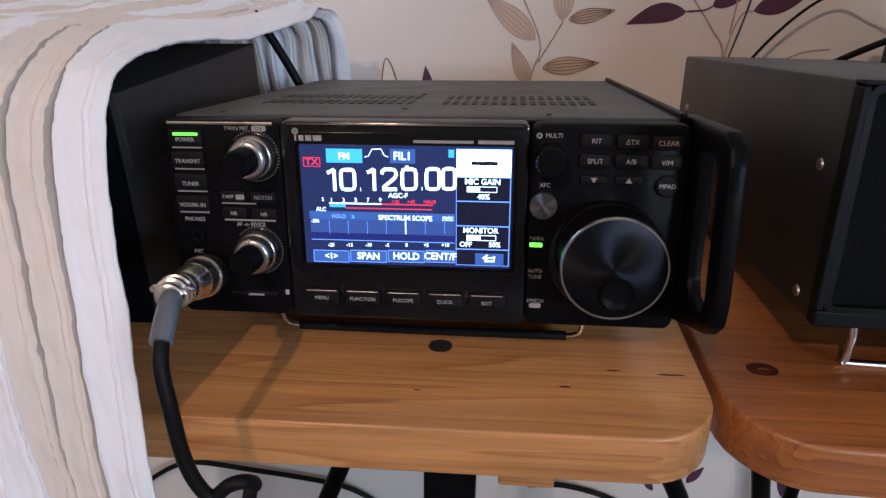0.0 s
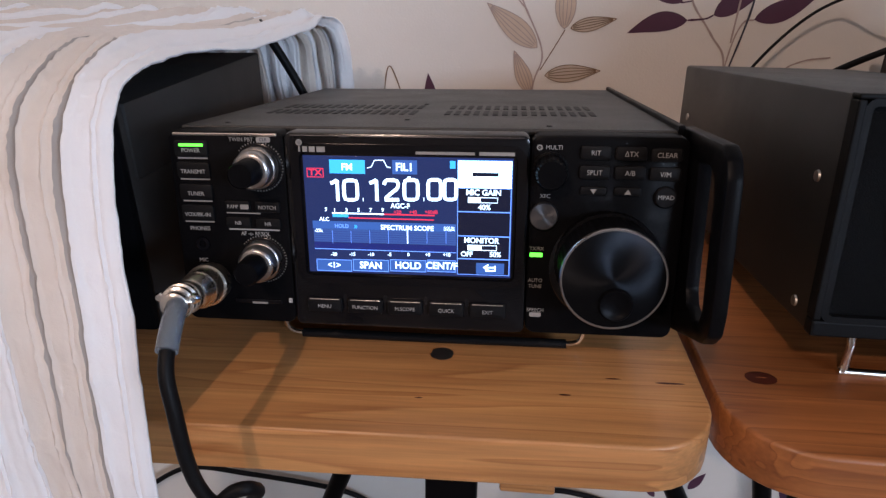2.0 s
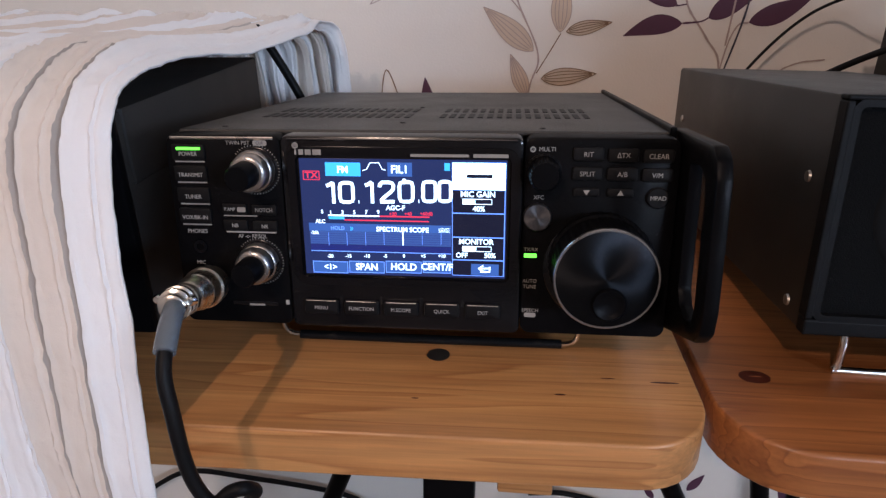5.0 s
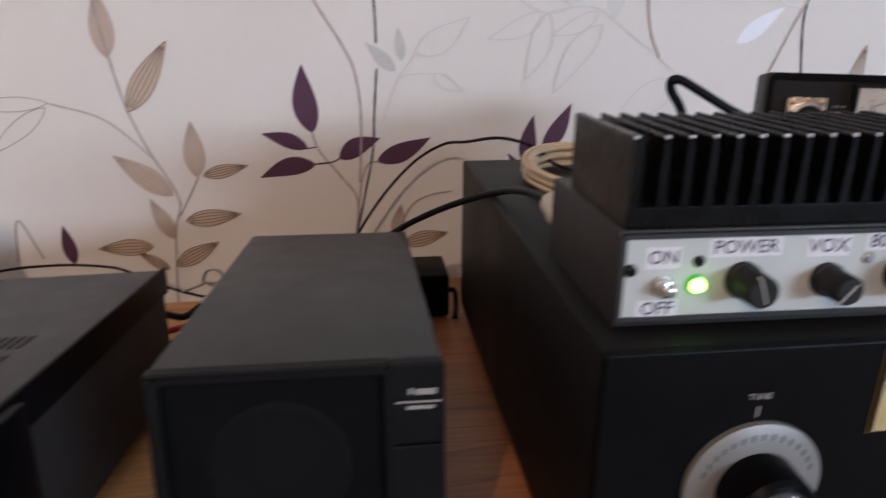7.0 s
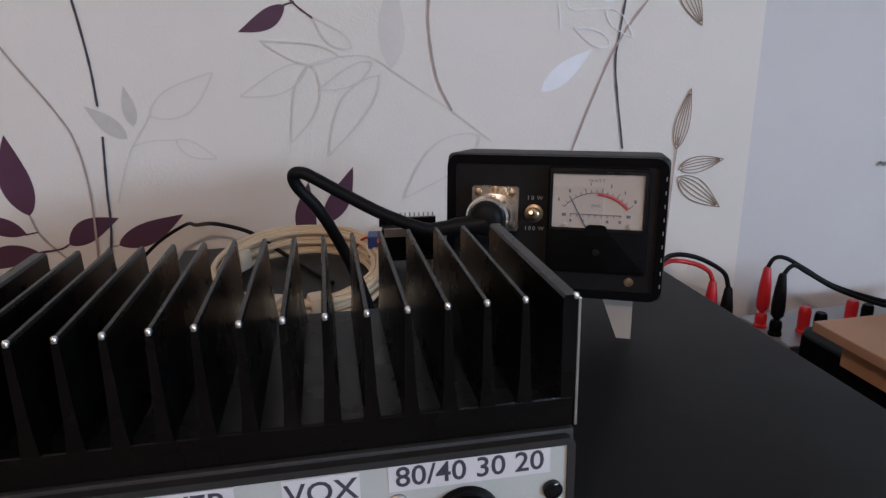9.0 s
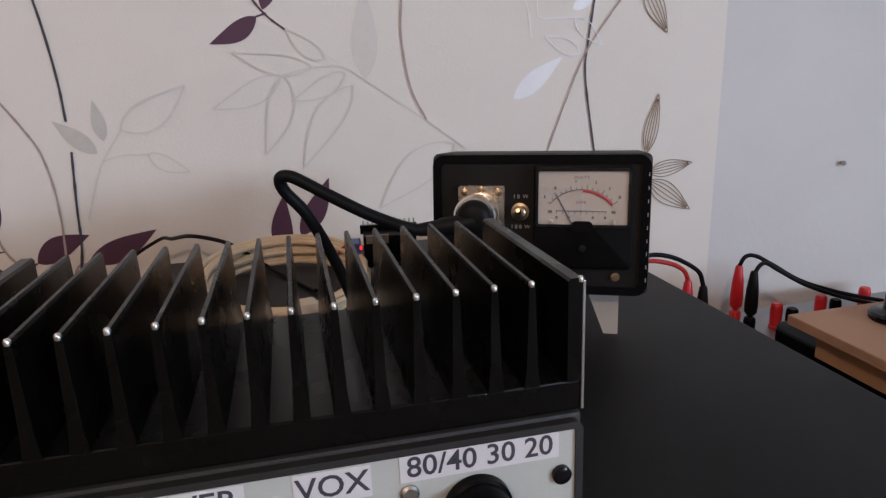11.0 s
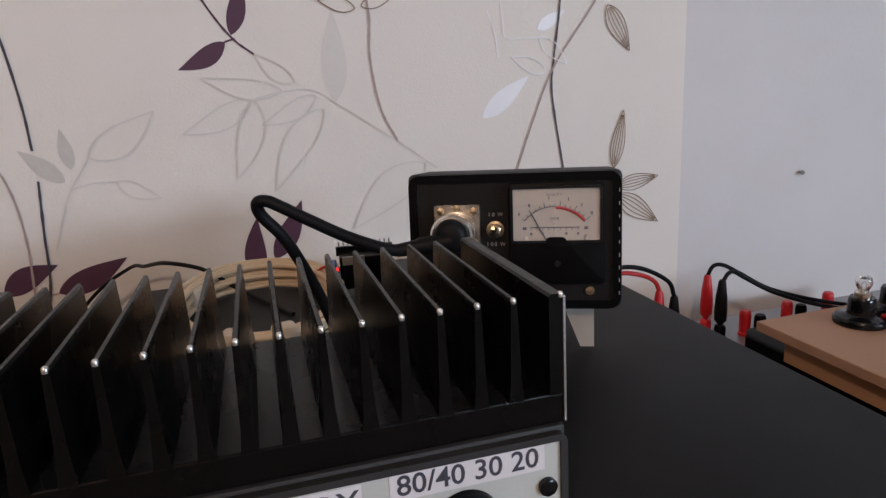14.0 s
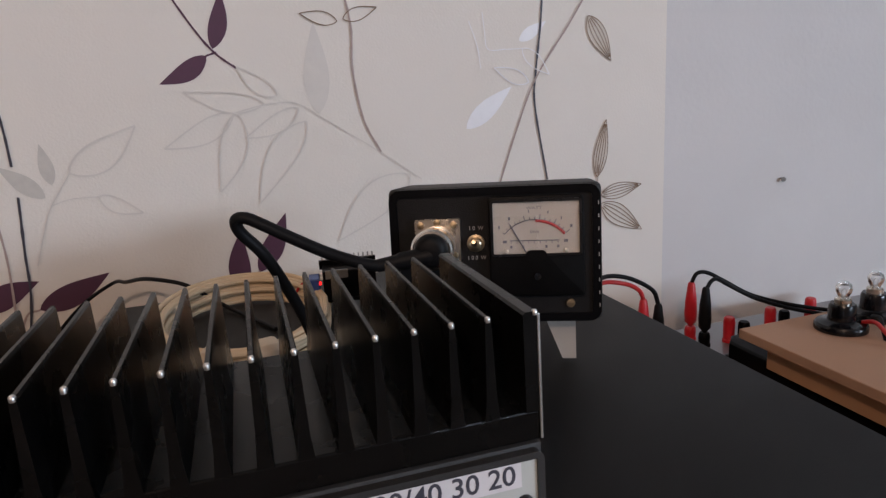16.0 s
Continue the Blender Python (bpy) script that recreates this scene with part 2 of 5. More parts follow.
def block(x0, x1, y0, y1, z0, z1, bevel=0.0, seg=2, into=None):
    bm = bmesh.new()
    bmesh.ops.create_cube(bm, size=1.0)
    for v in bm.verts:
        v.co = Vector(((x0 + x1) / 2 + v.co.x * (x1 - x0), (y0 + y1) / 2 + v.co.y * (y1 - y0), (z0 + z1) / 2 + v.co.z * (z1 - z0)))
    if bevel:
        bmesh.ops.bevel(bm, geom=bm.edges[:], offset=bevel, segments=seg, profile=0.5, affect="EDGES")
    return merge(into, bm) if into else bm


def lathe(profile, seg=40, cx=0.0, cz=0.0, into=None, flutes=0, depth=0.0):
    """Turned about an axis along y through (cx, cz): rows of radius and y."""
    bm = bmesh.new()
    rings = []
    for r, y in profile:
        ring = []
        for k in range(seg):
            a = 2 * math.pi * k / seg
            rr = r - (depth if flutes and r > 0.01 and (k * flutes // seg) % 2 else 0.0)
            ring.append(bm.verts.new((cx + rr * math.cos(a), y, cz + rr * math.sin(a))))
        rings.append(ring)
    for a, b in zip(rings, rings[1:]):
        for k in range(seg):
            bm.faces.new((a[k], a[(k + 1) % seg], b[(k + 1) % seg], b[k]))
    bm.faces.new(rings[0][::-1])
    bm.faces.new(rings[-1])
    bmesh.ops.remove_doubles(bm, verts=bm.verts[:], dist=1e-4)
    bmesh.ops.recalc_face_normals(bm, faces=bm.faces[:])
    return merge(into, bm) if into else bm


def upright(profile, seg=32, cx=0.0, cy=0.0, into=None):
    """Turned about an upright axis: rows of radius and z."""
    bm = lathe(profile, seg)
    for v in bm.verts:
        v.co = Vector((cx + v.co.x, cy + v.co.z, v.co.y))
    bmesh.ops.recalc_face_normals(bm, faces=bm.faces[:])
    return merge(into, bm) if into else bm


def glide(points, steps=8):
    """A smooth line through the points (Catmull-Rom)."""
    p = [Vector(q) for q in points]
    p = [2 * p[0] - p[1]] + p + [2 * p[-1] - p[-2]]
    out = []
    for a, b, c, d in zip(p, p[1:], p[2:], p[3:]):
        for k in range(steps):
            t = k / steps
            out.append(0.5 * (2 * b + (c - a) * t + (2 * a - 5 * b + 4 * c - d) * t * t + (3 * b - a - 3 * c + d) * t ** 3))
    return out + [p[-2]]


def tube(points, radius, seg=10, steps=8, into=None):
    line = glide(points, steps) if steps > 1 else [Vector(q) for q in points]
    bm = bmesh.new()
    rings, side = [], None
    for k, c in enumerate(line):
        way = (line[min(k + 1, len(line) - 1)] - line[max(k - 1, 0)]).normalized()
        if side is None:
            side = way.orthogonal().normalized()
        side = (side - way * side.dot(way)).normalized()
        up = way.cross(side)
        r = radius(k / (len(line) - 1)) if callable(radius) else radius
        rings.append([bm.verts.new(c + r * (math.cos(2 * math.pi * j / seg) * side + math.sin(2 * math.pi * j / seg) * up)) for j in range(seg)])
    for a, b in zip(rings, rings[1:]):
        for j in range(seg):
            bm.faces.new((a[j], a[(j + 1) % seg], b[(j + 1) % seg], b[j]))
    bm.faces.new(rings[0][::-1])
    bm.faces.new(rings[-1])
    return merge(into, bm) if into else bm


def slab(outline, z0, z1, bevel=0.0, seg=3):
    """An upright prism over an outline of (x, y)."""
    bm = bmesh.new()
    low = [bm.verts.new((x, y, z0)) for x, y in outline]
    f = bm.faces.new(low)
    top = bmesh.ops.extrude_face_region(bm, geom=[f])["geom"]
    for v in top:
        if isinstance(v, bmesh.types.BMVert):
            v.co.z = z1
    bmesh.ops.recalc_face_normals(bm, faces=bm.faces[:])
    if bevel:
        edges = [e for e in bm.edges if abs(e.verts[0].co.z - e.verts[1].co.z) < 1e-6]
        bmesh.ops.bevel(bm, geom=edges, offset=bevel, segments=seg, profile=0.5, affect="EDGES")
    return bm


def rounded(x0, x1, z0, z1, r, y0, y1, seg=6, bevel=0.0, into=None):
    """A plate in the x-z plane with rounded corners, from y0 (front) to y1."""
    pts = []
    for cx, cz, a0 in ((x1 - r, z1 - r, 0), (x0 + r, z1 - r, 90), (x0 + r, z0 + r, 180), (x1 - r, z0 + r, 270)):
        for k in range(seg + 1):
            a = radians(a0 + 90 * k / seg)
            pts.append((cx + r * math.cos(a), cz + r * math.sin(a)))
    bm = bmesh.new()
    f = bm.faces.new([bm.verts.new((x, y0, z)) for x, z in pts])
    for v in bmesh.ops.extrude_face_region(bm, geom=[f])["geom"]:
        if isinstance(v, bmesh.types.BMVert):
            v.co.y = y1
    bmesh.ops.recalc_face_normals(bm, faces=bm.faces[:])
    if bevel:
        edges = [e for e in bm.edges if abs(e.verts[0].co.y - y0) < 1e-6 and abs(e.verts[1].co.y - y0) < 1e-6]
        bmesh.ops.bevel(bm, geom=edges, offset=bevel, segments=2, profile=0.5, affect="EDGES")
    return merge(into, bm) if into else bm


def ring_plate(x0, x1, z0, z1, r, width, y0, y1, seg=6):
    """A frame with rounded corners: an opening of that size with a border round it."""
    bm = bmesh.new()
    loops = []
    for grow in (0.0, width):
        pts = []
        for cx, cz, a0 in ((x1 - r, z1 - r, 0), (x0 + r, z1 - r, 90), (x0 + r, z0 + r, 180), (x1 - r, z0 + r, 270)):
            for k in range(seg + 1):
                a = radians(a0 + 90 * k / seg)
                pts.append((cx + (r + grow) * math.cos(a), cz + (r + grow) * math.sin(a)))
        loops.append(pts)
    n = len(loops[0])
    quad = [[bm.verts.new((x, y, z)) for x, z in loop] for y in (y0, y1) for loop in loops]
    fi, fo, bi, bo = quad
    for k in range(n):
        j = (k + 1) % n
        bm.faces.new((fi[k], fi[j], fo[j], fo[k]))
        bm.faces.new((bi[k], bo[k], bo[j], bi[j]))
        bm.faces.new((fi[k], bi[k], bi[j], fi[j]))
        bm.faces.new((fo[k], fo[j], bo[j], bo[k]))
    bmesh.ops.recalc_face_normals(bm, faces=bm.faces[:])
    return bm


def lettering(words, x, z, size, material, parent, y=-0.4, wide=1.0, name="lettering", thick=0.12, align="CENTER", bold=0.0):
    """Words on a face that looks towards -y, centred at (x, z); size is the height of a capital."""
    data = bpy.data.curves.new("tmp_text", "FONT")
    data.body, data.align_x, data.align_y, data.size, data.extrude = words, align, "CENTER", size / 0.7, thick
    data.resolution_u, data.offset = 3, bold
    ob = bpy.data.objects.new("tmp_text", data)
    scene.collection.objects.link(ob)
    me = bpy.data.meshes.new_from_object(ob.evaluated_get(bpy.context.evaluated_depsgraph_get()))
    bpy.data.objects.remove(ob)
    bpy.data.curves.remove(data)
    bm = bmesh.new()
    bm.from_mesh(me)
    bpy.data.meshes.remove(me)
    for v in bm.verts:
        v.co = Vector((x + v.co.x * wide, y - v.co.z, z + v.co.y))
    return part(name, bm, material, parent)


def bar(x0, x1, z0, z1, material, parent, y=-0.3, name="mark", thick=0.25):
    return part(name, block(x0, x1, y - thick, y, z0, z1), material, parent)


def box_frame(x0, x1, z0, z1, w, material, parent, y=-0.3, name="frame_line"):
    bm = block(x0, x1, y - 0.2, y, z1 - w, z1)
    block(x0, x1, y - 0.2, y, z0, z0 + w, into=bm)
    block(x0, x0 + w, y - 0.2, y, z0 + w, z1 - w, into=bm)
    block(x1 - w, x1, y - 0.2, y, z0 + w, z1 - w, into=bm)
    return part(name, bm, material, parent)


def turned(x, y, z, rz=0.0, rx=0.0, ry=0.0):
    return Matrix.Translation((x, y, z)) @ Matrix.Rotation(rz, 4, "Z") @ Matrix.Rotation(rx, 4, "X") @ Matrix.Rotation(ry, 4, "Y")


# ---- the room ----
WALL_Y = 753.0


def structure(name, bm, material, label):
    return tagged(part(name, bm, material), label, "", "", "structure")


wall_north = structure("wall_north", block(-1600, 934, WALL_Y, WALL_Y + 120, -750, 1750), PAPER, "cream wallpaper with plum, tan and silver leaf sprays")
structure("wall_north_white", block(934, 4100, WALL_Y + 2, WALL_Y + 120, -750, 1750), PAINT, "plain white painted stretch of wall")
# added walls, never in view; their dark tone holds back the bounce
structure("wall_west", block(-1720, -1600, -3300, WALL_Y + 120, -750, 1750), UNSEEN_WALL, "unseen side wall, darkened to cut bounced light")
structure("wall_east", block(4100, 4220, -3300, WALL_Y + 120, -750, 1750), UNSEEN_WALL, "unseen side wall, darkened to cut bounced light")
south = block(-1600, 1840, -3320, -3200, -750, 1750)
block(3860, 4100, -3320, -3200, -750, 1750, into=south)
block(1840, 3860, -3320, -3200, -750, 630, into=south)
block(1840, 3860, -3320, -3200, 1210, 1750, into=south)
structure("wall_south", south, UNSEEN_WALL, "unseen rear wall with a window opening, darkened to cut bounced light")
# the unseen floor has a dark carpet for the same low bounce
structure("floor", block(-1720, 4220, -3320, WALL_Y + 120, -800, -750), CARPET, "brown carpeted floor")
structure("ceiling", block(-1720, 4220, -3320, WALL_Y + 120, 1750, 1800), CEIL, "white ceiling")
window = thing("window_1", Matrix.Identity(4), "white framed window letting in daylight", "window", "", "structure")
wf = block(1840, 3860, -3290, -3240, 630, 665)
block(1840, 3860, -3290, -3240, 1175, 1210, into=wf)
for wx in (1840, 3825):
    block(wx, wx + 35, -3290, -3240, 665, 1175, into=wf)
part("window_frame", wf, PAINT, window)
pane = part("pane", block(1875, 3825, -3268, -3264, 665, 1175), PANE, window)
pane.visible_shadow = False


# ---- the printed leaves of the wallpaper ----
# each print lies a hair above the last, so that crossing lines stay clean
PRINTS = [0.0]


def leaf_print(x0, z0, x1, z1, fat, material, style="solid", line=None, bend=0.0, parent=wall_north):
    """A pointed leaf from its stalk end (x0, z0) to its tip, flat on the wall. style: solid, veined, or outline."""
    base, tip = Vector((x0 * 1000, z0 * 1000)), Vector((x1 * 1000, z1 * 1000))
    way = tip - base
    across = Vector((-way.y, way.x))
    n = 18

    def edge(s, side, k=1.0):
        w = fat * k * (math.sin(math.pi * s ** 0.85) ** 0.9 * (1 - 0.35 * s) + 0.0)
        return base + way * s + across * (bend * math.sin(math.pi * s) + side * w)

    def strip(path, w, y):
        bm2 = bmesh.new()
        prev = None
        for k, q in enumerate(path):
            d = (path[min(k + 1, len(path) - 1)] - path[max(k - 1, 0)])
            nrm = Vector((-d.y, d.x)).normalized() * w / 2
            pair = (bm2.verts.new((q.x + nrm.x, y, q.y + nrm.y)), bm2.verts.new((q.x - nrm.x, y, q.y - nrm.y)))
            if prev:
                bm2.faces.new((prev[0], prev[1], pair[1], pair[0]))
            prev = pair
        return bm2

    if style != "outline":
        bm = bmesh.new()
        prev = None
        for k in range(n + 1):
            s = k / n
            a, b = edge(s, 1), edge(s, -1)
            pair = (bm.verts.new((a.x, WALL_Y - 0.5, a.y)), bm.verts.new((b.x, WALL_Y - 0.5, b.y)))
            if prev:
                bm.faces.new((prev[0], prev[1], pair[1], pair[0]))
            prev = pair
        part("leaf_print", bm, material, parent)
    if style != "solid":
        lw = 1.5 if line is GHOST else 1.0 if line is SILVER_PRINT else 0.9
        lines = [[edge(k / n, side) for k in range(n + 1)] for side in (1, -1)]
        if style == "veined":
            lines += [[edge(0.06 + 0.86 * k / n, side, kk) for k in range(n + 1)] for side, kk in ((1, 0.62), (1, 0.25), (-1, 0.15), (-1, 0.55))]
        bm = bmesh.new()
        for path in lines:
            PRINTS[0] += 0.006
            merge(bm, strip(path, lw, WALL_Y - 0.9 - PRINTS[0]))
        part("leaf_outline", bm, line or material, parent)


def stem_print(points, w, material):
    path = [Vector((p[0], p[2])) for p in glide([(x * 1000, 0, z * 1000) for x, z in points], 8)]
    bm = bmesh.new()
    prev = None
    PRINTS[0] += 0.006
    lift = PRINTS[0]
    for k, q in enumerate(path):
        d = path[min(k + 1, len(path) - 1)] - path[max(k - 1, 0)]
        nrm = Vector((-d.y, d.x)).normalized() * w / 2 * (0.75 + 0.5 * noise.noise((q.x * 0.06, q.y * 0.06, 0.3)) ** 2 + 0.25 * math.sin(k * 0.9) ** 8)
        pair = (bm.verts.new((q.x + nrm.x, WALL_Y - 0.7 - lift, q.y + nrm.y)), bm.verts.new((q.x - nrm.x, WALL_Y - 0.7 - lift, q.y - nrm.y)))
        if prev:
            bm.faces.new((prev[0], prev[1], pair[1], pair[0]))
        prev = pair
    part("stem_print", bm, material, wall_north)


# the plum spray
stem_print([(0.188, 0.179), (0.195, 0.158), (0.218, 0.128), (0.237, 0.095), (0.227, 0.020)], 2.6, TAUPE)
stem_print([(0.190, 0.143), (0.209, 0.145), (0.217, 0.149)], 2.1, PURPLE)
stem_print([(0.261, 0.145), (0.249, 0.140), (0.240, 0.107), (0.232, 0.020)], 2.1, TAUPE)
stem_print([(0.180, 0.161), (0.192, 0.163)], 1.8, PURPLE)
leaf_print(0.188, 0.179, 0.180, 0.255, 0.21, PURPLE, bend=0.04)
leaf_print(0.182, 0.162, 0.131, 0.179, 0.19, PURPLE, bend=-0.03)
leaf_print(0.190, 0.143, 0.126, 0.128, 0.19, PURPLE, bend=-0.07)
leaf_print(0.217, 0.149, 0.265, 0.172, 0.24, PURPLE, bend=0.06)
leaf_print(0.261, 0.145, 0.324, 0.172, 0.19, PURPLE, bend=-0.03)
leaf_print(0.442, 0.132, 0.446, 0.197, 0.19, PURPLE, bend=0.05)
leaf_print(0.459, 0.153, 0.491, 0.210, 0.19, PURPLE, bend=-0.04)
leaf_print(0.434, 0.130, 0.416, 0.152, 0.16, PURPLE)
stem_print([(0.459, 0.155), (0.452, 0.125), (0.449, 0.060)], 2.0, TAUPE)
leaf_print(-0.093, 0.030, -0.099, 0.078, 0.19, PURPLE)
leaf_print(0.437, 0.363, 0.393, 0.340, 0.20, PURPLE, bend=0.06)
leaf_print(0.443, 0.369, 0.456, 0.420, 0.18, PURPLE, bend=-0.04)
stem_print([(0.405, 0.430), (0.429, 0.387), (0.445, 0.365), (0.462, 0.351)], 2.2, PURPLE)
stem_print([(0.436, 0.363), (0.446, 0.366)], 2.0, PURPLE)
leaf_print(0.297, -0.525, 0.318, -0.492, 0.22, PURPLE)
leaf_print(0.416, -0.545, 0.397, -0.508, 0.22, PURPLE)
leaf_print(0.452, -0.545, 0.425, -0.506, 0.2, PURPLE)
leaf_print(0.250, -0.545, 0.232, -0.520, 0.2, PURPLE)
# the tan spray
stem_print([(-0.030, 0.330), (-0.020, 0.260), (-0.009, 0.205), (0.008, 0.160), (0.033, 0.105), (0.024, 0.063), (0.015, -0.04)], 2.3, TAUPE)
stem_print([(0.057, 0.130), (0.045, 0.108), (0.032, 0.085)], 1.5, TAN_DARK)
leaf_print(-0.009, 0.205, 0.040, 0.279, 0.16, TAN, "veined", TAN_DARK)
leaf_print(0.056, 0.131, 0.055, 0.194, 0.21, TAN, "veined", TAUPE)
leaf_print(0.063, 0.132, 0.113, 0.143, 0.17, TAN, "veined", TAN_DARK)
leaf_print(0.027, 0.110, -0.032, 0.157, 0.19, TAN, "veined", TAUPE)
leaf_print(0.022, 0.058, 0.001, 0.106, 0.20, TAN, "veined", TAUPE)
leaf_print(0.038, 0.079, 0.101, 0.086, 0.18, TAN, "veined", TAN_DARK)
leaf_print(-0.003, 0.049, -0.064, 0.048, 0.19, TAN, "veined", TAN_DARK)
leaf_print(0.020, 0.024, 0.072, 0.052, 0.19, TAN, "veined", TAN_DARK)
leaf_print(0.012, 0.020, -0.020, 0.042, 0.18, TAN, "veined", TAN_DARK)
leaf_print(-0.022, 0.262, -0.024, 0.330, 0.2, TAN, "veined", TAUPE)
leaf_print(-0.090, 0.215, -0.180, 0.212, 0.10, TAN, "outline", TAUPE)
leaf_print(-0.093, 0.210, -0.162, 0.158, 0.12, TAN, "outline", TAUPE)
stem_print([(-0.090, 0.215), (-0.034, 0.196), (0.012, 0.152)], 1.7, TAUPE)
stem_print([(-0.154, 0.035), (-0.145, 0.085), (-0.125, 0.038)], 1.5, TAN_DARK)
leaf_print(0.282, 0.050, 0.288, 0.092, 0.22, TAN, "veined", TAUPE)
leaf_print(0.291, 0.043, 0.345, 0.055, 0.2, TAN, "veined", TAN_DARK)
stem_print([(0.350, 0.107), (0.320, 0.102), (0.297, 0.085), (0.275, 0.030)], 2.1, TAUPE)
# long stems
stem_print([(0.245, 0.430), (0.256, 0.371), (0.262, 0.316), (0.263, 0.277)], 2.5, INK)
stem_print([(0.263, 0.250), (0.259, 0.200), (0.255, 0.150), (0.235, 0.060)], 2.5, INK)
stem_print([(0.150, 0.430), (0.172, 0.371), (0.194, 0.327), (0.226, 0.275), (0.239, 0.245), (0.244, 0.197), (0.240, 0.12)], 2.3, TAUPE)
stem_print([(0.197, 0.430), (0.194, 0.371), (0.188, 0.337)], 2.0, TAUPE)
leaf_print(0.284, 0.247, 0.251, 0.278, 0.20, PEWTER)
leaf_print(0.291, 0.258, 0.287, 0.295, 0.19, PEWTER)
# pearl sprays, hardly darker than the paper
for x0, z0, x1, z1, fat in ((0.483, 0.317, 0.412, 0.332, 0.15), (0.496, 0.324, 0.462, 0.352, 0.2), (0.454, 0.31, 0.389, 0.282, 0.17), (0.457, 0.31, 0.433, 0.237, 0.19), (0.515, 0.311, 0.462, 0.286, 0.17)):
    leaf_print(x0, z0, x1, z1, fat, GHOST, "outline", GHOST, bend=0.05)
for x0, z0, x1, z1, fat in ((0.521, 0.298, 0.468, 0.222, 0.17), (0.622, 0.236, 0.541, 0.175, 0.2), (0.307, 0.267, 0.367, 0.305, 0.22), (0.327, 0.244, 0.362, 0.225, 0.2)):
    leaf_print(x0, z0, x1, z1, fat, GHOST, "outline", GHOST, bend=-0.05)
leaf_print(0.534, 0.304, 0.537, 0.39, 0.17, GHOST)
stem_print([(0.454, 0.31), (0.483, 0.316), (0.512, 0.316), (0.536, 0.301), (0.562, 0.283), (0.595, 0.26), (0.634, 0.23)], 1.3, GHOST)
stem_print([(0.267, 0.187), (0.279, 0.22), (0.288, 0.24), (0.307, 0.267)], 1.3, GHOST)
stem_print([(0.288, 0.24), (0.305, 0.244), (0.327, 0.244)], 1.3, GHOST)
# the right-hand stems and sprays
stem_print([(0.566, 0.430), (0.573, 0.385), (0.571, 0.344), (0.578, 0.295), (0.593, 0.262)], 2.5, TAUPE)
leaf_print(0.560, 0.390, 0.525, 0.398, 0.2, TAN, "outline", TAN_DARK)
leaf_print(0.566, 0.392, 0.600, 0.402, 0.2, TAN, "outline", TAN_DARK)
stem_print([(0.780, 0.430), (0.776, 0.382), (0.769, 0.332), (0.767, 0.297), (0.780, 0.215)], 2.5, INK)
stem_print([(0.840, 0.425), (0.811, 0.382), (0.769, 0.326), (0.743, 0.269), (0.722, 0.215)], 2.2, TAUPE)
leaf_print(0.833, 0.388, 0.861, 0.340, 0.22, PAPER, "veined", TAN_DARK)
leaf_print(0.843, 0.212, 0.855, 0.276, 0.15, PAPER, "veined", TAN_DARK)
leaf_print(0.848, 0.190, 0.902, 0.198, 0.19, PAPER, "veined", TAN_DARK)
leaf_print(0.848, 0.180, 0.903, 0.143, 0.21, PAPER, "veined", TAN_DARK)
stem_print([(0.845, 0.225), (0.842, 0.180), (0.838, 0.08)], 1.6, TAUPE)
leaf_print(0.687, 0.278, 0.741, 0.319, 0.17, SILVER_PRINT)
leaf_print(0.751, 0.365, 0.783, 0.384, 0.2, SILVER_PRINT)
leaf_print(0.754, 0.357, 0.785, 0.329, 0.2, SILVER_PRINT, "outline", SILVER_PRINT)
leaf_print(0.760, 0.322, 0.721, 0.339, 0.2, SILVER_PRINT, "outline", SILVER_PRINT)
stem_print([(0.695, 0.386), (0.703, 0.362), (0.706, 0.339)], 1.0, SILVER_PRINT)
stem_print([(0.710, 0.395), (0.712, 0.375), (0.715, 0.358), (0.735, 0.357), (0.754, 0.357)], 1.0, SILVER_PRINT)


# ---- the two pine boards ----
def arc(cx, cy, r, a0, a1, n=8):
    return [(cx + r * math.cos(radians(a0 + (a1 - a0) * k / n)), cy + r * math.sin(radians(a0 + (a1 - a0) * k / n))) for k in range(n + 1)]


shelf = thing("shelf_board", turned(-0.0347, 0.2749, 0.0, 0.0, 0.0, -0.0258), "pale varnished pine board with rounded corners", "shelf")
out = [(-420, 420), (-420, -70)] + arc(101, -34, 36, 270, 360) + [(137, 420)]
part("board", slab(out, -27, 0, 1.8), PINE, shelf, smooth=True)
out = [(109, 740)] + arc(151, 252, 42, 180, 270) + [(330, 208), (900, 205), (1180, 205), (1180, 740)]
part("desk_board", slab(out, -27, 0, 2.2), PINE_RED, smooth=True)
tagged(bpy.data.objects["desk_board"], "reddish varnished pine desk top with a dark knot", "desk")


def inlay(name, cx, cy, rx, ry, material, label, z=0.25, dome=0.4):
    bm = bmesh.new()
    c = bm.verts.new((cx, cy, z + dome))
    ring = [bm.verts.new((cx + rx * (1 + 0.12 * noise.noise((k * 0.5, cx, 1))) * math.cos(k * math.pi / 14), cy + ry * math.sin(k * math.pi / 14), z - 0.2)) for k in range(28)]
    for k in range(28):
        bm.faces.new((c, ring[k], ring[(k + 1) % 28]))
    return part(name, bm, material, None, label, smooth=True)


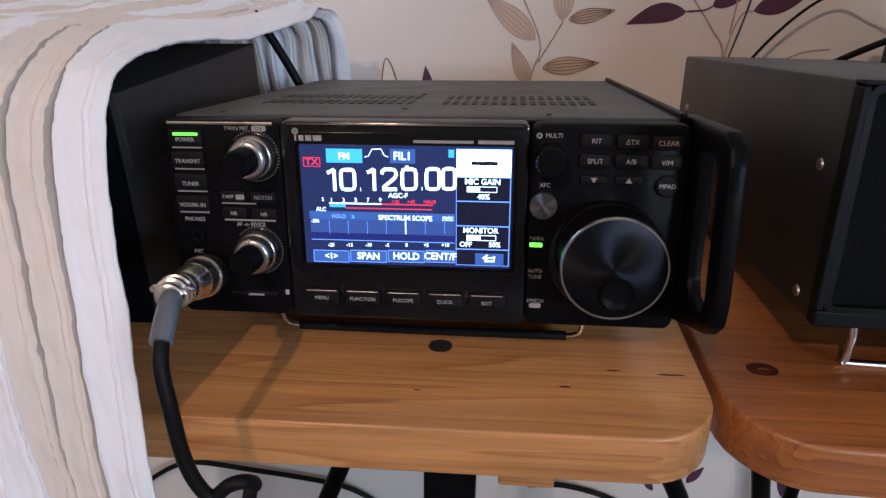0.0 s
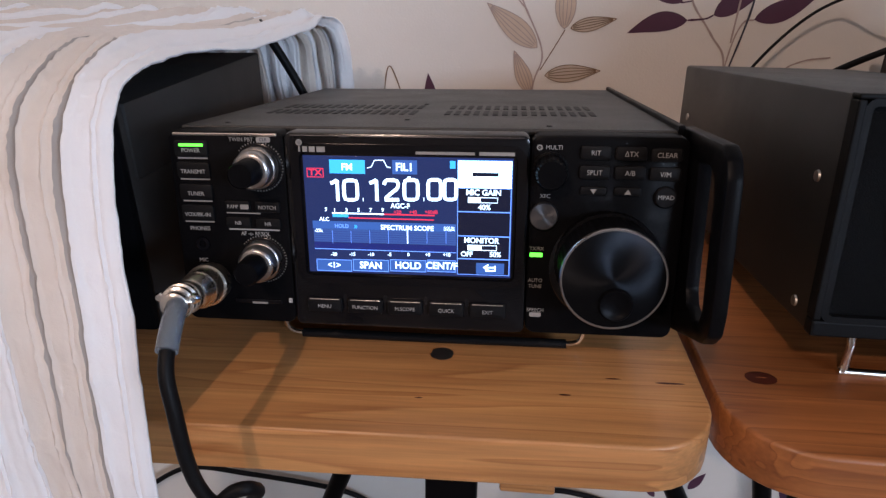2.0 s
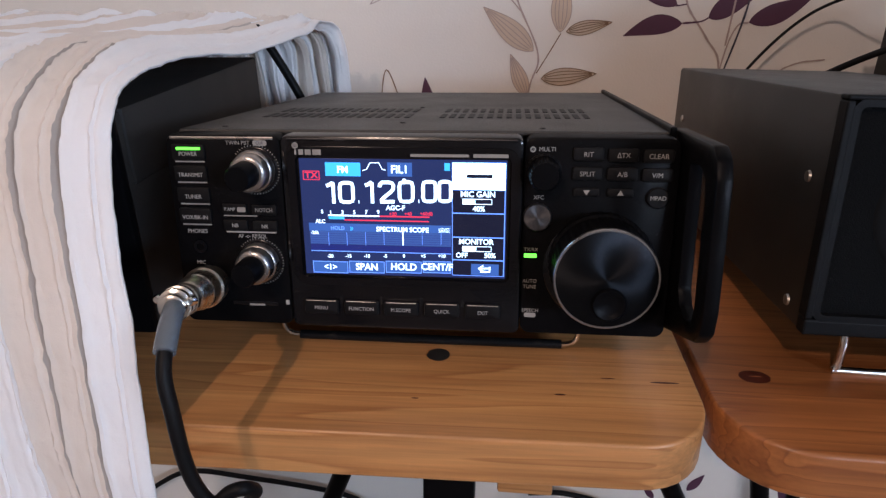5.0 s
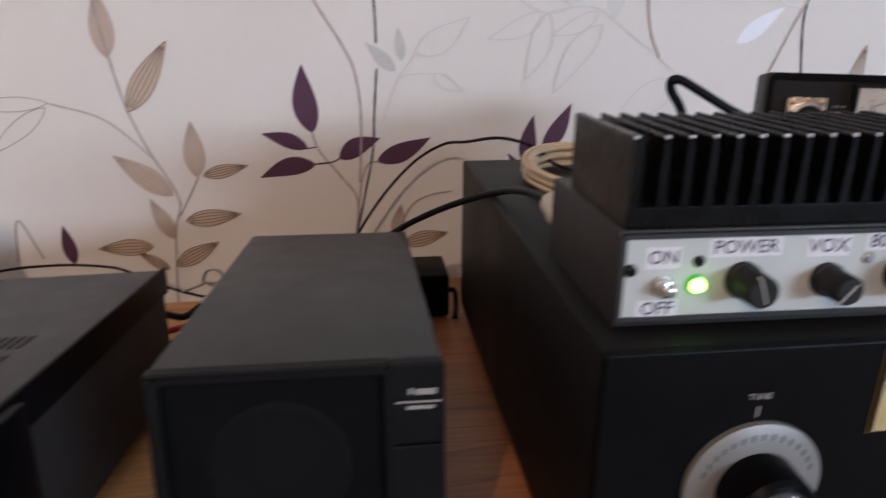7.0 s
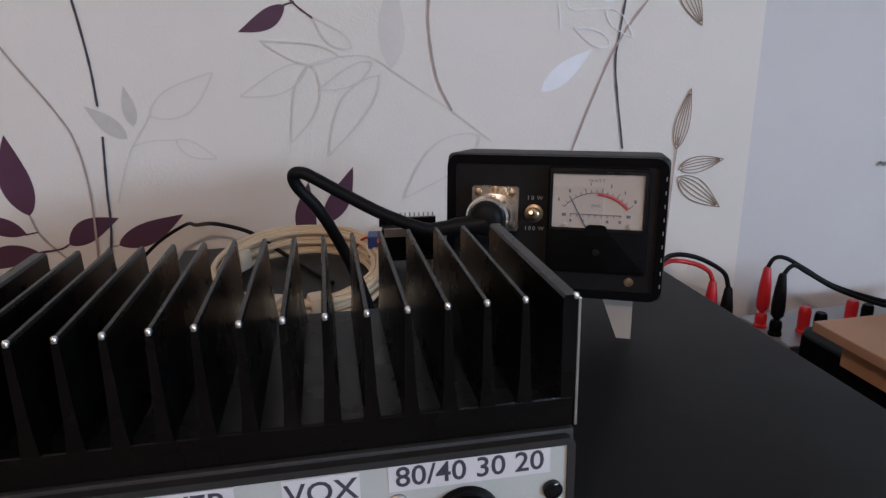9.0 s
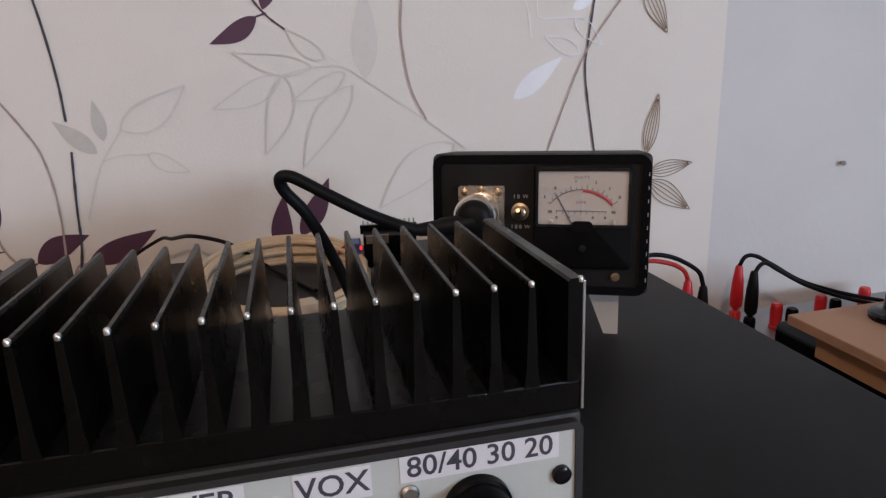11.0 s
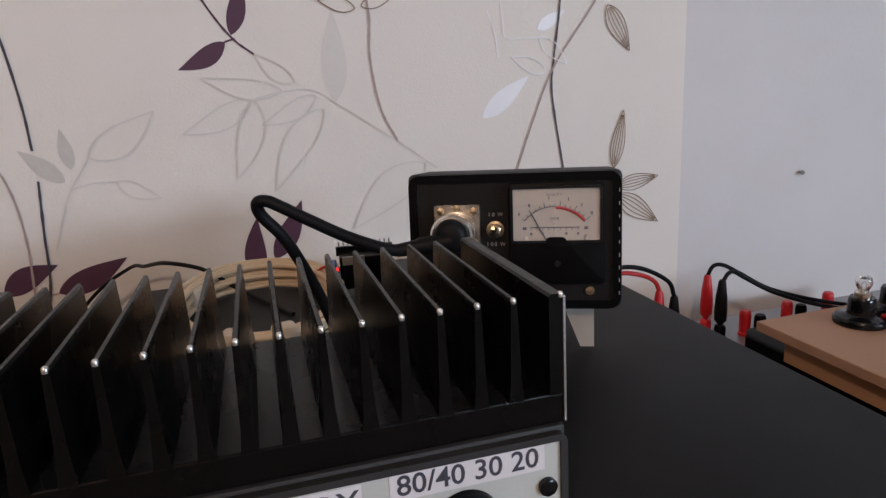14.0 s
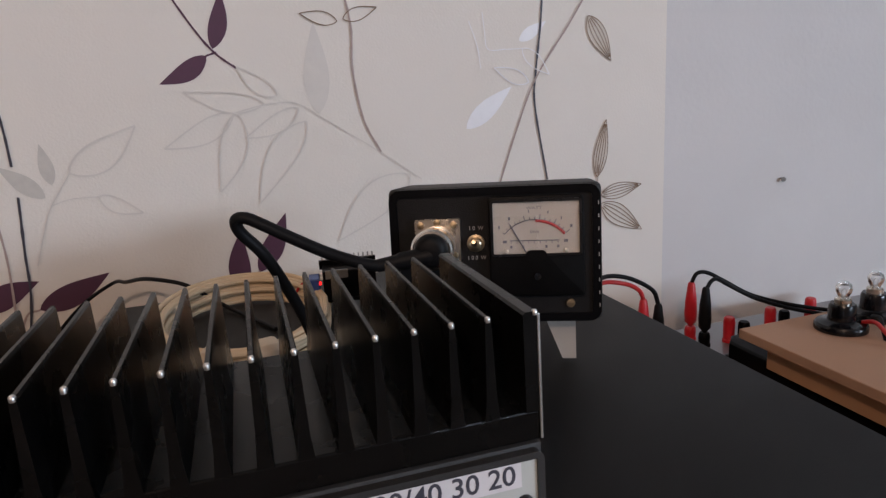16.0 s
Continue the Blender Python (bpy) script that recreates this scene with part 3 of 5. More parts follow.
desk = bpy.data.objects["desk_board"]
for cx, cy, rx, ry in ((137.5, 271.3, 8.5, 6.0), (300, 238, 5, 4)):
    k = inlay("knot", cx, cy, rx, ry, KNOT, "dark oval knot in the wood")
    k.parent = desk
for cx, cy, rx, ry in ((121, -19, 7.5, 0.8), (92, -17, 4.0, 0.5), (66, -33, 3.0, 0.7), (-8, -41, 2.0, 0.5)):
    k = inlay("split", cx, cy, rx, ry, KNOT, "short dark split in the wood", 0.25, 0.15)
    k.parent = shelf
slit = inlay("knot_slit", 138, 271, 3.6, 0.22, PINE_RED, "thin pale crack across the knot", 0.75, 0.1)
slit.parent = desk
cap = inlay("screw_cover", 0, 0, 6.6, 6.4, STEEL, "", 0.4, 0.5)
cap.parent = shelf


# ---- the transceiver ----
def knob_part(name, parent, cx, cz, rows, material, label="", flutes=0, depth=0.0, seg=48):
    return part(name, lathe(rows, seg, cx, cz, None, flutes, depth), material, parent, label, smooth=not flutes)


radio = thing("transceiver", turned(-0.0429, 0.2479, 0.0431, -0.0125, -0.1093, -0.0258), "black radio transceiver with a lit blue display on the pine shelf", "radio")
# cover: a shallow lid over the chassis, with two blocks of vent slots
part("chassis", block(-118, 118, 14, 262, -8, 86, 1.5), CASE_DARK, radio)
part("top_cover", block(-120, 120, 10, 266, 86.2, 88.9, 1.0), CASE_GREY, radio, "dark grey painted top cover")
part("side_flange", block(117.5, 120.6, 8, 266, 70, 91.5, 0.8), BLACK_SATIN, radio)
for x0, x1 in ((-96, -14), (6, 86)):
    for row in range(2):
        for col in range(16):
            sx = x0 + (x1 - x0) * col / 15
            sy = 66 + row * 32
            bm = block(sx - 1.5, sx + 1.5, sy, sy + 20, 88.7, 89.2)
            part("vent_slot", bm, BLACK_RUBBER, radio)
for sx, sy in ((-13, 126), (-100, 20), (60, 20), (-12, 40)):
    part("cover_screw", upright([(0.1, 89.6), (1.2, 89.5), (1.7, 88.9)], 14, sx, sy), CASE_GREY, radio, smooth=True)
# front panel: three modules
part("front_panel_left", rounded(-121, -63.7, -9, 88, 5, -3, 14, 6, 1.6), BLACK_SATIN, radio, smooth=True)
part("front_panel_middle", rounded(-63.5, 51.0, -9, 88, 3.5, -4.5, 14, 6, 1.8), BLACK_GLOSS, radio, smooth=True)
part("front_panel_right", rounded(51.2, 121, -9, 88, 5, -3, 14, 6, 1.6), BLACK_SATIN, radio, smooth=True)
# metal strips along the top bevels, standing in for their reflected light
part("bevel_glint", block(-118, -67, -3.6, -2.4, 85.6, 87.0, 0.4), KNOB_RING, radio)
part("bevel_glint", block(-60, 48, -5.2, -4.0, 85.8, 86.9, 0.4), SPUN, radio)
part("display_surround", ring_plate(-56, 45.5, 18.5, 79, 3.0, 4.0, -6.2, -4.0), BLACK_GLOSS, radio)

# keys of the left module
for txt, z, x in (("POWER", 78.7, -109.2), ("TRANSMIT", 68.5, -109.1), ("TUNER", 57.7, -109.0), ("VOX/BK-IN", 47.3, -109.2)):
    key = part("key", rounded(x - 8.2, x + 8.2, z - 3.1, z + 4.6, 1.2, -4.4, -2.8, 4, 0.5), BLACK_RUBBER, radio, smooth=True)
    lettering(txt, x, z, 2.0, SILK, key, -4.5, 0.92)
    bar(x - 7.4, x + 7.4, z - 4.2, z - 3.5, SILK_DIM, radio, -2.9, "key_line")
part("power_light", block(-114.8, -102.8, -5.0, -4.0, 80.7, 82.0, 0.3), GREEN_LED, radio, "lit green power bar")
lettering("PHONES", -109.5, 39.9, 2.0, SILK, radio, -3.05, 0.95)
lettering("MIC", -109.5, 23.5, 2.0, SILK, radio, -3.05, 0.95)
part("phones_jack", lathe([(0.1, -2.0), (1.8, -2.0), (1.8, -4.0), (3.4, -4.0), (3.8, -2.6)], 24, -108.7, 32.1), BLACK_GLOSS, radio, smooth=True)
lettering("TWIN PBT", -84.5, 84.0, 1.9, SILK_DIM, radio, -3.05, 0.95)
pill = part("legend_pill", rounded(-77.0, -70.2, 82.8, 85.4, 1.0, -3.4, -3.0), SILK_DIM, radio)
lettering("CLR", -73.6, 84.1, 1.5, INK, pill, -3.45, 0.95)
for txt, x, z in (("P.AMP", -89, 51.7), ("NOTCH", -74, 51.5), ("NB", -89.2, 43.5), ("NR", -74.2, 43.3)):
    key = part("key", rounded(x - 6.2, x + 6.2, z - 2.6, z + 2.8, 1.0, -4.2, -2.8, 4, 0.5), BLACK_RUBBER, radio, smooth=True)
    if txt == "P.AMP":
        lettering(txt, x - 2.2, z, 1.8, SILK, key, -4.3, 0.8)
        pl = part("legend_pill", rounded(x + 1.6, x + 5.8, z - 1.2, z + 1.2, 0.6, -4.5, -4.2), SILK_DIM, key)
    else:
        lettering(txt, x, z, 1.9, SILK if txt != "NOTCH" else SILK_DIM, key, -4.3, 0.9)
bar(-95, -78, 48.0, 48.6, SILK_DIM, radio, -2.9, "key_line")
bar(-94.5, -69, 39.7, 40.4, SILK, radio, -2.9, "key_line")
lettering("AF -o- RF/SQL", -81.3, 37.9, 1.9, SILK, radio, -3.05, 0.9)
for cx, cz in ((-76.8, 71.2), (-78.5, 25.0)):
    knob_part("dial_ring", radio, cx, cz, [(11.2, -2.5), (11.2, -3.6), (10.6, -3.9), (0.1, -3.9)], BLACK_GLOSS)
    knob_part("outer_knob", radio, cx, cz, [(10.0, -4), (10.0, -7.5), (9.5, -8.2), (9.1, -8.4), (8.9, -13.4), (8.2, -14.4), (6.9, -14.8), (0.1, -14.8)], KNOB_RING, "turned metal outer ring knob", 0, 0, 64)
    knob_part("inner_knob", radio, cx, cz, [(6.5, -14), (6.1, -25), (5.3, -26.2), (0.1, -26.4)], BLACK_SATIN)
    bar(cx - 0.4, cx + 0.4, cz + 6.8, cz + 9.0, SILK, radio, -14.6, "pointer_mark")
    for k in range(0, 40):
        a = radians(-50 + k * 280 / 39)
        bm = block(-0.15, 0.15, -3.25, -2.9, 11.4, 12.1)
        bmesh.ops.rotate(bm, verts=bm.verts[:], cent=(0, 0, 0), matrix=Matrix.Rotation(a + math.pi / 2 - radians(90), 3, "Y"))
        bmesh.ops.translate(bm, verts=bm.verts[:], vec=(cx, 0, cz))
        part("scale_tick", bm, SILK_DIM, radio)
part("card_slot", block(-95, -71, -3.4, -2.6, 1.2, 3.4, 0.3), BLACK_GLOSS, radio)
bar(-86, -78, 1.2, 2.2, SILK_DIM, radio, -3.4, "slot_mark")
part("card_icon", block(-66.4, -64.6, -4.9, -4.5, 2.8, 5.2), SILK, radio)
# maker's mark and model, as plain shapes
part("maker_mark", lathe([(0.9, -6.2), (0.9, -6.5), (1.5, -6.5), (1.5, -6.2)], 18, -55.4, 83.6), SILK_DIM, radio)
for x0, x1 in ((-55.8, -55.0), (-53.9, -51.6), (-50.8, -48.0), (-47.2, -43.2)):
    bar(x0, x1, 79.3, 81.8, SILK_DIM, radio, -6.2, "maker_mark")
bar(-1, 26, 78.9, 80.2, SILK_DIM, radio, -6.2, "model_mark")
bar(28, 44, 78.8, 80.4, SILK_DIM, radio, -6.2, "model_mark")
for txt, x in (("MENU", -47.7), ("FUNCTION", -27.3), ("M.SCOPE", -7.4), ("QUICK", 12.9), ("EXIT", 33.1)):
    key = part("key", rounded(x - 8.6, x + 8.6, -0.9, 6.4, 1.2, -6.4, -4.2, 4, 0.7), BLACK_RUBBER, radio, smooth=True)
    lettering(txt, x, 2.4, 1.85, SILK, key, -6.5, 0.95)
    # highlight on the key's top edge, built as a metal strip
    part("key_glint", block(x - 7.6, x + 7.6, -6.3, -5.2, 5.4, 6.3, 0.2), KNOB_RING, key)
for x in (-37.5, -17.4, 2.8, 23.0, 43.2):
    bar(x - 0.8, x + 0.8, 4.5, 8.5, SPUN, radio, -4.4, "key_divider")

# the right module
lettering("MULTI", 61.5, 82.4, 2.0, SILK, radio, -3.05, 0.95)
part("legend_dot", lathe([(0.8, -3.0), (0.8, -3.3), (1.3, -3.3), (1.3, -3.0)], 16, 55.0, 82.4), SILK, radio)
knob_part("multi_knob", radio, 60.2, 72.4, [(8.2, -2.5), (8.2, -4), (7.4, -4.4), (7.0, -15.5), (6.2, -16.8), (0.1, -17)], BLACK_SATIN, "black multi-function knob", 48, 0.25, 96)
lettering("XFC", 58.4, 60.0, 1.9, SILK, radio, -3.05, 0.95)
knob_part("xfc_button", radio, 58.0, 50.8, [(6.6, -2.5), (6.6, -4.8), (6.1, -5.4), (0.1, -5.5)], SPUN_BUTTON, "spun metal button with a cross of light")
lettering("TX/RX", 55.6, 34.6, 1.7, SILK_DIM, radio, -3.05, 0.95)
part("status_light", block(52.4, 58.4, -3.6, -2.8, 30.6, 32.7, 0.4), GREEN_LED, radio, "lit green status light")
lettering("AUTO", 55.5, 18.7, 1.8, SILK_DIM, radio, -3.05, 0.95)
lettering("TUNE", 55.5, 15.7, 1.8, SILK_DIM, radio, -3.05, 0.95)
lettering("SPEECH", 56.1, 3.4, 1.8, SILK_DIM, radio, -3.05, 0.95)
part("legend_pill", rounded(53.3, 58.9, 0.0, 2.2, 0.8, -3.4, -3.0), SILK_DIM, radio)
for txt, x, z in (("RIT", 79.9, 80.4), ("\u0394TX", 95.4, 80.1), ("CLEAR", 110.8, 79.8), ("SPLIT", 79.8, 71.5), ("A/B", 95.4, 71.5), ("V/M", 110.9, 71.2)):
    key = part("key", rounded(x - 6.8, x + 6.8, z - 3.0, z + 3.2, 1.4, -4.4, -2.8, 4, 0.5), BLACK_RUBBER, radio, smooth=True)
    lettering(txt, x, z, 2.2, SILK, key, -4.5, 0.95)
for x, s in ((79.8, -1), (95.1, 1)):
    key = part("key", rounded(x - 6.0, x + 6.0, 61.0, 65.0, 1.2, -4.2, -2.8, 4, 0.5), BLACK_RUBBER, radio, smooth=True)
    bm = bmesh.new()
    tri = [bm.verts.new((x + dx, -4.45, 63.0 + dz * s)) for dx, dz in ((-1.5, -1.1), (1.5, -1.1), (0, 1.3))]
    bm.faces.new(tri)
    part("arrow_mark", bm, SILK, key)
key = knob_part("key", radio, 112.0, 60.8, [(5.0, -2.6), (5.0, -4.0), (4.4, -4.6), (0.1, -4.6)], BLACK_RUBBER)
lettering("MPAD", 112.0, 60.8, 2.0, SILK, key, -4.75, 0.95)
# main tuning knob with its finger dimple
knob_part("tuning_collar", radio, 88.0, 26.5, [(26.5, -2.5), (26.5, -5), (25.2, -6), (0.1, -6)], BLACK_GLOSS)
main = knob_part("tuning_knob", radio, 87.8, 30.0, [(24.2, -5), (24.2, -9), (23.0, -10), (23.0, -27.6), (22.6, -28.2), (0.1, -28.2)], BLACK_SATIN, "large black tuning knob with a bright rim", 90, 0.2, 180)
knob_part("rim", main, 87.8, 30.0, [(22.7, -27.8), (23.1, -28.4), (23.1, -29.8), (22.7, -30.4), (22.0, -30.4), (22.0, -28.0)], KNOB_RING)
knob_part("face", main, 87.8, 30.0, [(22.1, -28.1), (22.1, -30.0), (21.7, -30.2), (0.1, -30.2)], SPUN_FACE, "spun black face")
knob_part("finger_dimple", main, 89.4, 18.6, [(7.8, -30.0), (7.5, -31.0), (6.9, -31.8), (6.3, -31.8), (5.4, -31.1), (3.6, -30.6), (0.1, -30.3)], BLACK_SATIN)

# carrying handle: a plate at the right flank that reaches out in front of the panel
handle = bmesh.new()
outer = [(20, 90), (-44, 91), (-51, 86.5), (-54, 79), (-56.5, 26), (-54.5, 16), (-47, 9.5), (6, -7), (20, -7)]
inner = [(-14, 79), (-30, 80), (-38, 76), (-40, 70), (-43, 24), (-40, 15.5), (-31, 13.5), (-20, 16), (-16, 22)]
for x in (121.6, 128.0):
    for loop in (outer, inner):
        for y, z in loop:
            handle.verts.new((x, y, z))
handle.verts.ensure_lookup_table()
n = len(outer)
fo, fi, bo, bi = (handle.verts[k * n:(k + 1) * n] for k in range(4))
for k in range(n):
    j = (k + 1) % n
    handle.faces.new((fo[k], fo[j], fi[j], fi[k]))
    handle.faces.new((bo[k], bi[k], bi[j], bo[j]))
    handle.faces.new((fo[k], bo[k], bo[j], fo[j]))
    handle.faces.new((fi[k], fi[j], bi[j], bi[k]))
bmesh.ops.recalc_face_normals(handle, faces=handle.faces[:])
bmesh.ops.bevel(handle, geom=handle.edges[:], offset=1.4, segments=2, profile=0.5, affect="EDGES")
part("carrying_handle", handle, BLACK_SATIN, radio, "black plate handle with a long slot", smooth=True)
# wire stand under the front edge, and rear feet
for sgn, bend in ((-1, 0.0), (1, 0.0)):
    part("wire_stand", tube([(84 * sgn, 30, -9), (85 * sgn, 36, -20), (84 * sgn, 40, -31), (80 * sgn, 41, -34.4), (74 * sgn, 41, -34.8)], 1.5, 8), CHROME, radio, "bright wire tilt stand", smooth=True)
part("stand_sleeve", tube([(-76, 41, -34.8), (0, 41, -35.0), (76, 41, -34.8)], 2.6, 12), BLACK_RUBBER, radio, smooth=True)
for x in (-90, 90):
    part("rear_foot", upright([(7, -8), (7, -12.5), (6, -13.5), (0.1, -13.5)], 20, x, 236), BLACK_RUBBER, radio, smooth=True)

# ---- the lit display ----
SCREEN = glow("display_navy", (0.008, 0.017, 0.07), 1.9)
SCREEN_BLUE = glow("display_blue", (0.024, 0.06, 0.21), 2.0)
SCREEN_DEEP = glow("display_deep_blue", (0.010, 0.018, 0.14), 1.5)
SCREEN_KEY = glow("display_key_blue", (0.024, 0.075, 0.26), 2.1)
SCREEN_LINE = glow("display_line", (0.12, 0.28, 0.9), 2.2)
SCREEN_WHITE = glow("display_white", (0.58, 0.80, 1.0), 3.0)
SCREEN_HOT = glow("display_bright_box", (0.45, 0.78, 1.0), 6.0)
SCREEN_CYAN = glow("display_cyan", (0.04, 0.42, 0.95), 1.9)
SCREEN_RED = glow("display_red", (0.80, 0.04, 0.09), 1.5)
SCREEN_DARK = glow("display_black", (0.004, 0.007, 0.03), 1.0)
display = part("display", block(-54.4, 43.6, -5.2, -4.4, 20.2, 77.4), SCREEN, radio, "lit blue touch display showing a frequency")


def sx(u):
    return -59.1 + u * 0.10534


def sz(u, v):
    return 91.5 - 0.1108 * v + 0.00279 * u


def panel(name, u0, v0, u1, v1, material, y=-5.2, skew=True):
    z0, z1 = sz((u0 + u1) / 2, v1), sz((u0 + u1) / 2, v0)
    return bar(sx(u0), sx(u1), z0, z1, material, display, y, name, 0.12)


def said(words, u, v, size, material, y=-5.5, wide=0.95):
    return lettering(words, sx(u), sz(u, v), size, material, display, y, wide, "display_text", 0.03, bold=size * 0.03)


box_frame(sx(60), sx(136), sz(98, 222), sz(98, 182), 0.35, SCREEN_RED, display, -5.25)
said("TX", 98, 202, 2.9, SCREEN_RED, -5.4, 1.15)
panel("mode_key", 164, 149, 324, 207, SCREEN_CYAN)
said("FM", 243, 180, 3.2, SCREEN_WHITE)
trap = tube([(sx(334), -5.3, sz(334, 184)), (sx(352), -5.3, sz(352, 180)), (sx(368), -5.3, sz(368, 152)), (sx(408), -5.3, sz(408, 152)), (sx(422), -5.3, sz(422, 180)), (sx(438), -5.3, sz(438, 184))], 0.22, 6, 1)
part("filter_icon", trap, SCREEN_WHITE, display)
panel("filter_key", 446, 153, 556, 212, SCREEN_KEY)
said("FIL1", 500, 183, 3.6, SCREEN_WHITE)


def digit(points, smooth=1):
    """One stroke of a large numeral, drawn flat on the glass."""
    bm = tube([(sx(u), -5.5, sz(u, v)) for u, v in points], 0.86, 8, smooth)
    for w in bm.verts:
        w.co.y = -5.5 + (w.co.y + 5.5) * 0.12
    part("numeral", bm, SCREEN_WHITE, display)


def nought(u0, u1):
    c = (u1 - u0) * 0.28
    digit([(u0 + c, 236), (u1 - c, 236), (u1 - 0.25 * c, 239.5), (u1, 254), (u1, 302), (u1 - 0.25 * c, 316.5), (u1 - c, 320), (u0 + c, 320), (u0 + 0.25 * c, 316.5), (u0, 302), (u0, 254), (u0 + 0.25 * c, 239.5), (u0 + c, 236), (u0 + c + 3, 236)])


for u in (196, 374):
    digit([(u - 31, 248), (u - 18, 244), (u - 2, 235), (u, 236), (u, 326)])
for u0, u1 in ((226, 286), (498, 558), (604, 660), (676, 728)):
    nought(u0, u1)
digit([(408, 256), (411, 244), (420, 236), (452, 236), (466, 240), (471, 250), (470, 264), (462, 275), (425, 303), (414, 313), (410, 320), (474, 320)])
for u in (311, 584):
    digit([(u - 1, 319), (u + 2, 319)])
panel("cursor_mark", 513, 222, 527, 232, SCREEN_WHITE)
panel("slot_mark", 700, 158, 724, 190, SCREEN_CYAN)
said("AGC-F", 478, 348, 2.3, SCREEN_WHITE)
said("S", 138, 362, 1.8, SCREEN_WHITE)
for k, txt in enumerate("13579"):
    said(txt, 178 + 55 * k, 366, 1.9, SCREEN_WHITE)
for txt, u in (("+20", 465), ("+40", 535), ("+60dB", 617)):
    said(txt, u, 375, 1.7, SCREEN_RED)
panel("meter_line", 165, 378, 402, 384, SCREEN_WHITE)
panel("meter_bar", 167, 384, 240, 396, SCREEN_CYAN)
panel("meter_line", 402, 384, 632, 390, SCREEN_RED)
panel("alc_line", 240, 402, 628, 407, SCREEN_RED)
said("ALC", 128, 405, 1.9, SCREEN_WHITE)
panel("scope_header", 72, 420, 728, 455, SCREEN_KEY)
said("SPECTRUM SCOPE", 507, 445, 2.3, SCREEN_WHITE)
said("HOLD", 207, 436, 1.8, SCREEN_LINE)
said("\u00bb", 272, 436, 2.4, SCREEN_CYAN)
panel("scope_pill", 672, 438, 722, 458, SCREEN_WHITE)
panel("scope_field", 75, 456, 728, 514, SCREEN_BLUE)
said("-25k", 98, 456, 1.6, SCREEN_WHITE)
panel("scope_floor", 75, 516, 728, 544, SCREEN_DEEP)
for k, u in enumerate((162, 248, 335, 421, 508, 597, 683)):
    if u == 508:
        panel("scope_marker", u - 2, 452, u + 3, 515, SCREEN_WHITE, -5.34)
    else:
        panel("scope_line", u - 0.8, 456, u + 0.8, 514, SCREEN_LINE, -5.34)
    said(("-20", "-15", "-10", "-5", "0", "+5", "+10")[k], u + 3, 564, 1.7, SCREEN_WHITE)
for v in (466, 476, 486, 496, 506):
    panel("scope_line", 78, v - 0.4, 728, v + 0.4, SCREEN_DEEP, -5.33)
panel("scope_line", 75, 545, 728, 548, SCREEN_LINE)
for u0, u1, txt in ((80, 246, "<1>"), (252, 419, "SPAN"), (425, 592, "HOLD"), (598, 728, "CENT/F")):
    panel("soft_key", u0, 588, u1, 642, SCREEN_KEY)
    box_frame(sx(u0), sx(u1), sz((u0 + u1) / 2, 642), sz((u0 + u1) / 2, 588), 0.25, SCREEN_LINE, display, -5.34)
    said(txt, (u0 + u1) / 2, 615, 3.4 if txt != "<1>" else 2.9, SCREEN_WHITE)
panel("side_column", 733, 157, 970, 655, SCREEN_LINE, -5.3)
panel("side_box", 736, 160, 968, 272, SCREEN_HOT, -5.42)
panel("side_bar", 798, 207, 912, 223, SCREEN_DARK, -5.55)
for v0, v1 in ((275, 372), (377, 478), (483, 580), (585, 652)):
    panel("side_box", 736, v0, 966, v1, SCREEN_DARK, -5.42)
said("MIC GAIN", 848, 292, 2.7, SCREEN_WHITE, -5.62)
said("40%", 853, 355, 2.5, SCREEN_WHITE, -5.62)
said("MONITOR", 842, 500, 2.6, SCREEN_WHITE, -5.62)
said("OFF", 777, 560, 2.4, SCREEN_WHITE, -5.62)
said("50%", 905, 562, 2.4, SCREEN_WHITE, -5.62)
for v, full in ((323, 836), (531, 842)):
    box_frame(sx(780), sx(911), sz(846, v + 12), sz(846, v - 12), 0.25, SCREEN_WHITE, display, -5.56)
    panel("level_bar", 783, v - 9, full, v + 9, SCREEN_HOT, -5.56)
panel("back_key", 820, 600, 946, 650, SCREEN_KEY, -5.56)
arrow = tube([(sx(905), -5.8, sz(905, 612)), (sx(905), -5.8, sz(905, 634)), (sx(862), -5.8, sz(862, 634))], 0.45, 6, 1)
tube([(sx(875), -5.8, sz(875, 606)), (sx(855), -5.8, sz(855, 619)), (sx(875), -5.8, sz(875, 632))], 0.45, 6, 1, arrow)
tube([(sx(857), -5.8, sz(857, 619)), (sx(905), -5.8, sz(905, 619))], 0.4, 6, 1, arrow)
part("back_arrow", arrow, SCREEN_WHITE, display)

# ---- microphone plug and its lead ----
plug = thing("microphone_plug", Matrix.Identity(4), "metal microphone plug with clear sleeve and black coiled lead", "plug")


def along(a, b, rows, seg=28):
    """A turned body from a to b: rows of share of the way and radius."""
    a, b = Vector(a), Vector(b)
    way = (b - a).normalized()
    s1 = way.orthogonal().normalized()
    s2 = way.cross(s1)
    bm = bmesh.new()
    rings = [[bm.verts.new(a + (b - a) * t + r * (math.cos(2 * math.pi * k / seg) * s1 + math.sin(2 * math.pi * k / seg) * s2)) for k in range(seg)] for t, r in rows]
    for p, q in zip(rings, rings[1:]):
        for k in range(seg):
            bm.faces.new((p[k], p[(k + 1) % seg], q[(k + 1) % seg], q[k]))
    bm.faces.new(rings[0][::-1])
    bm.faces.new(rings[-1])
    bmesh.ops.recalc_face_normals(bm, faces=bm.faces[:])
    return bm


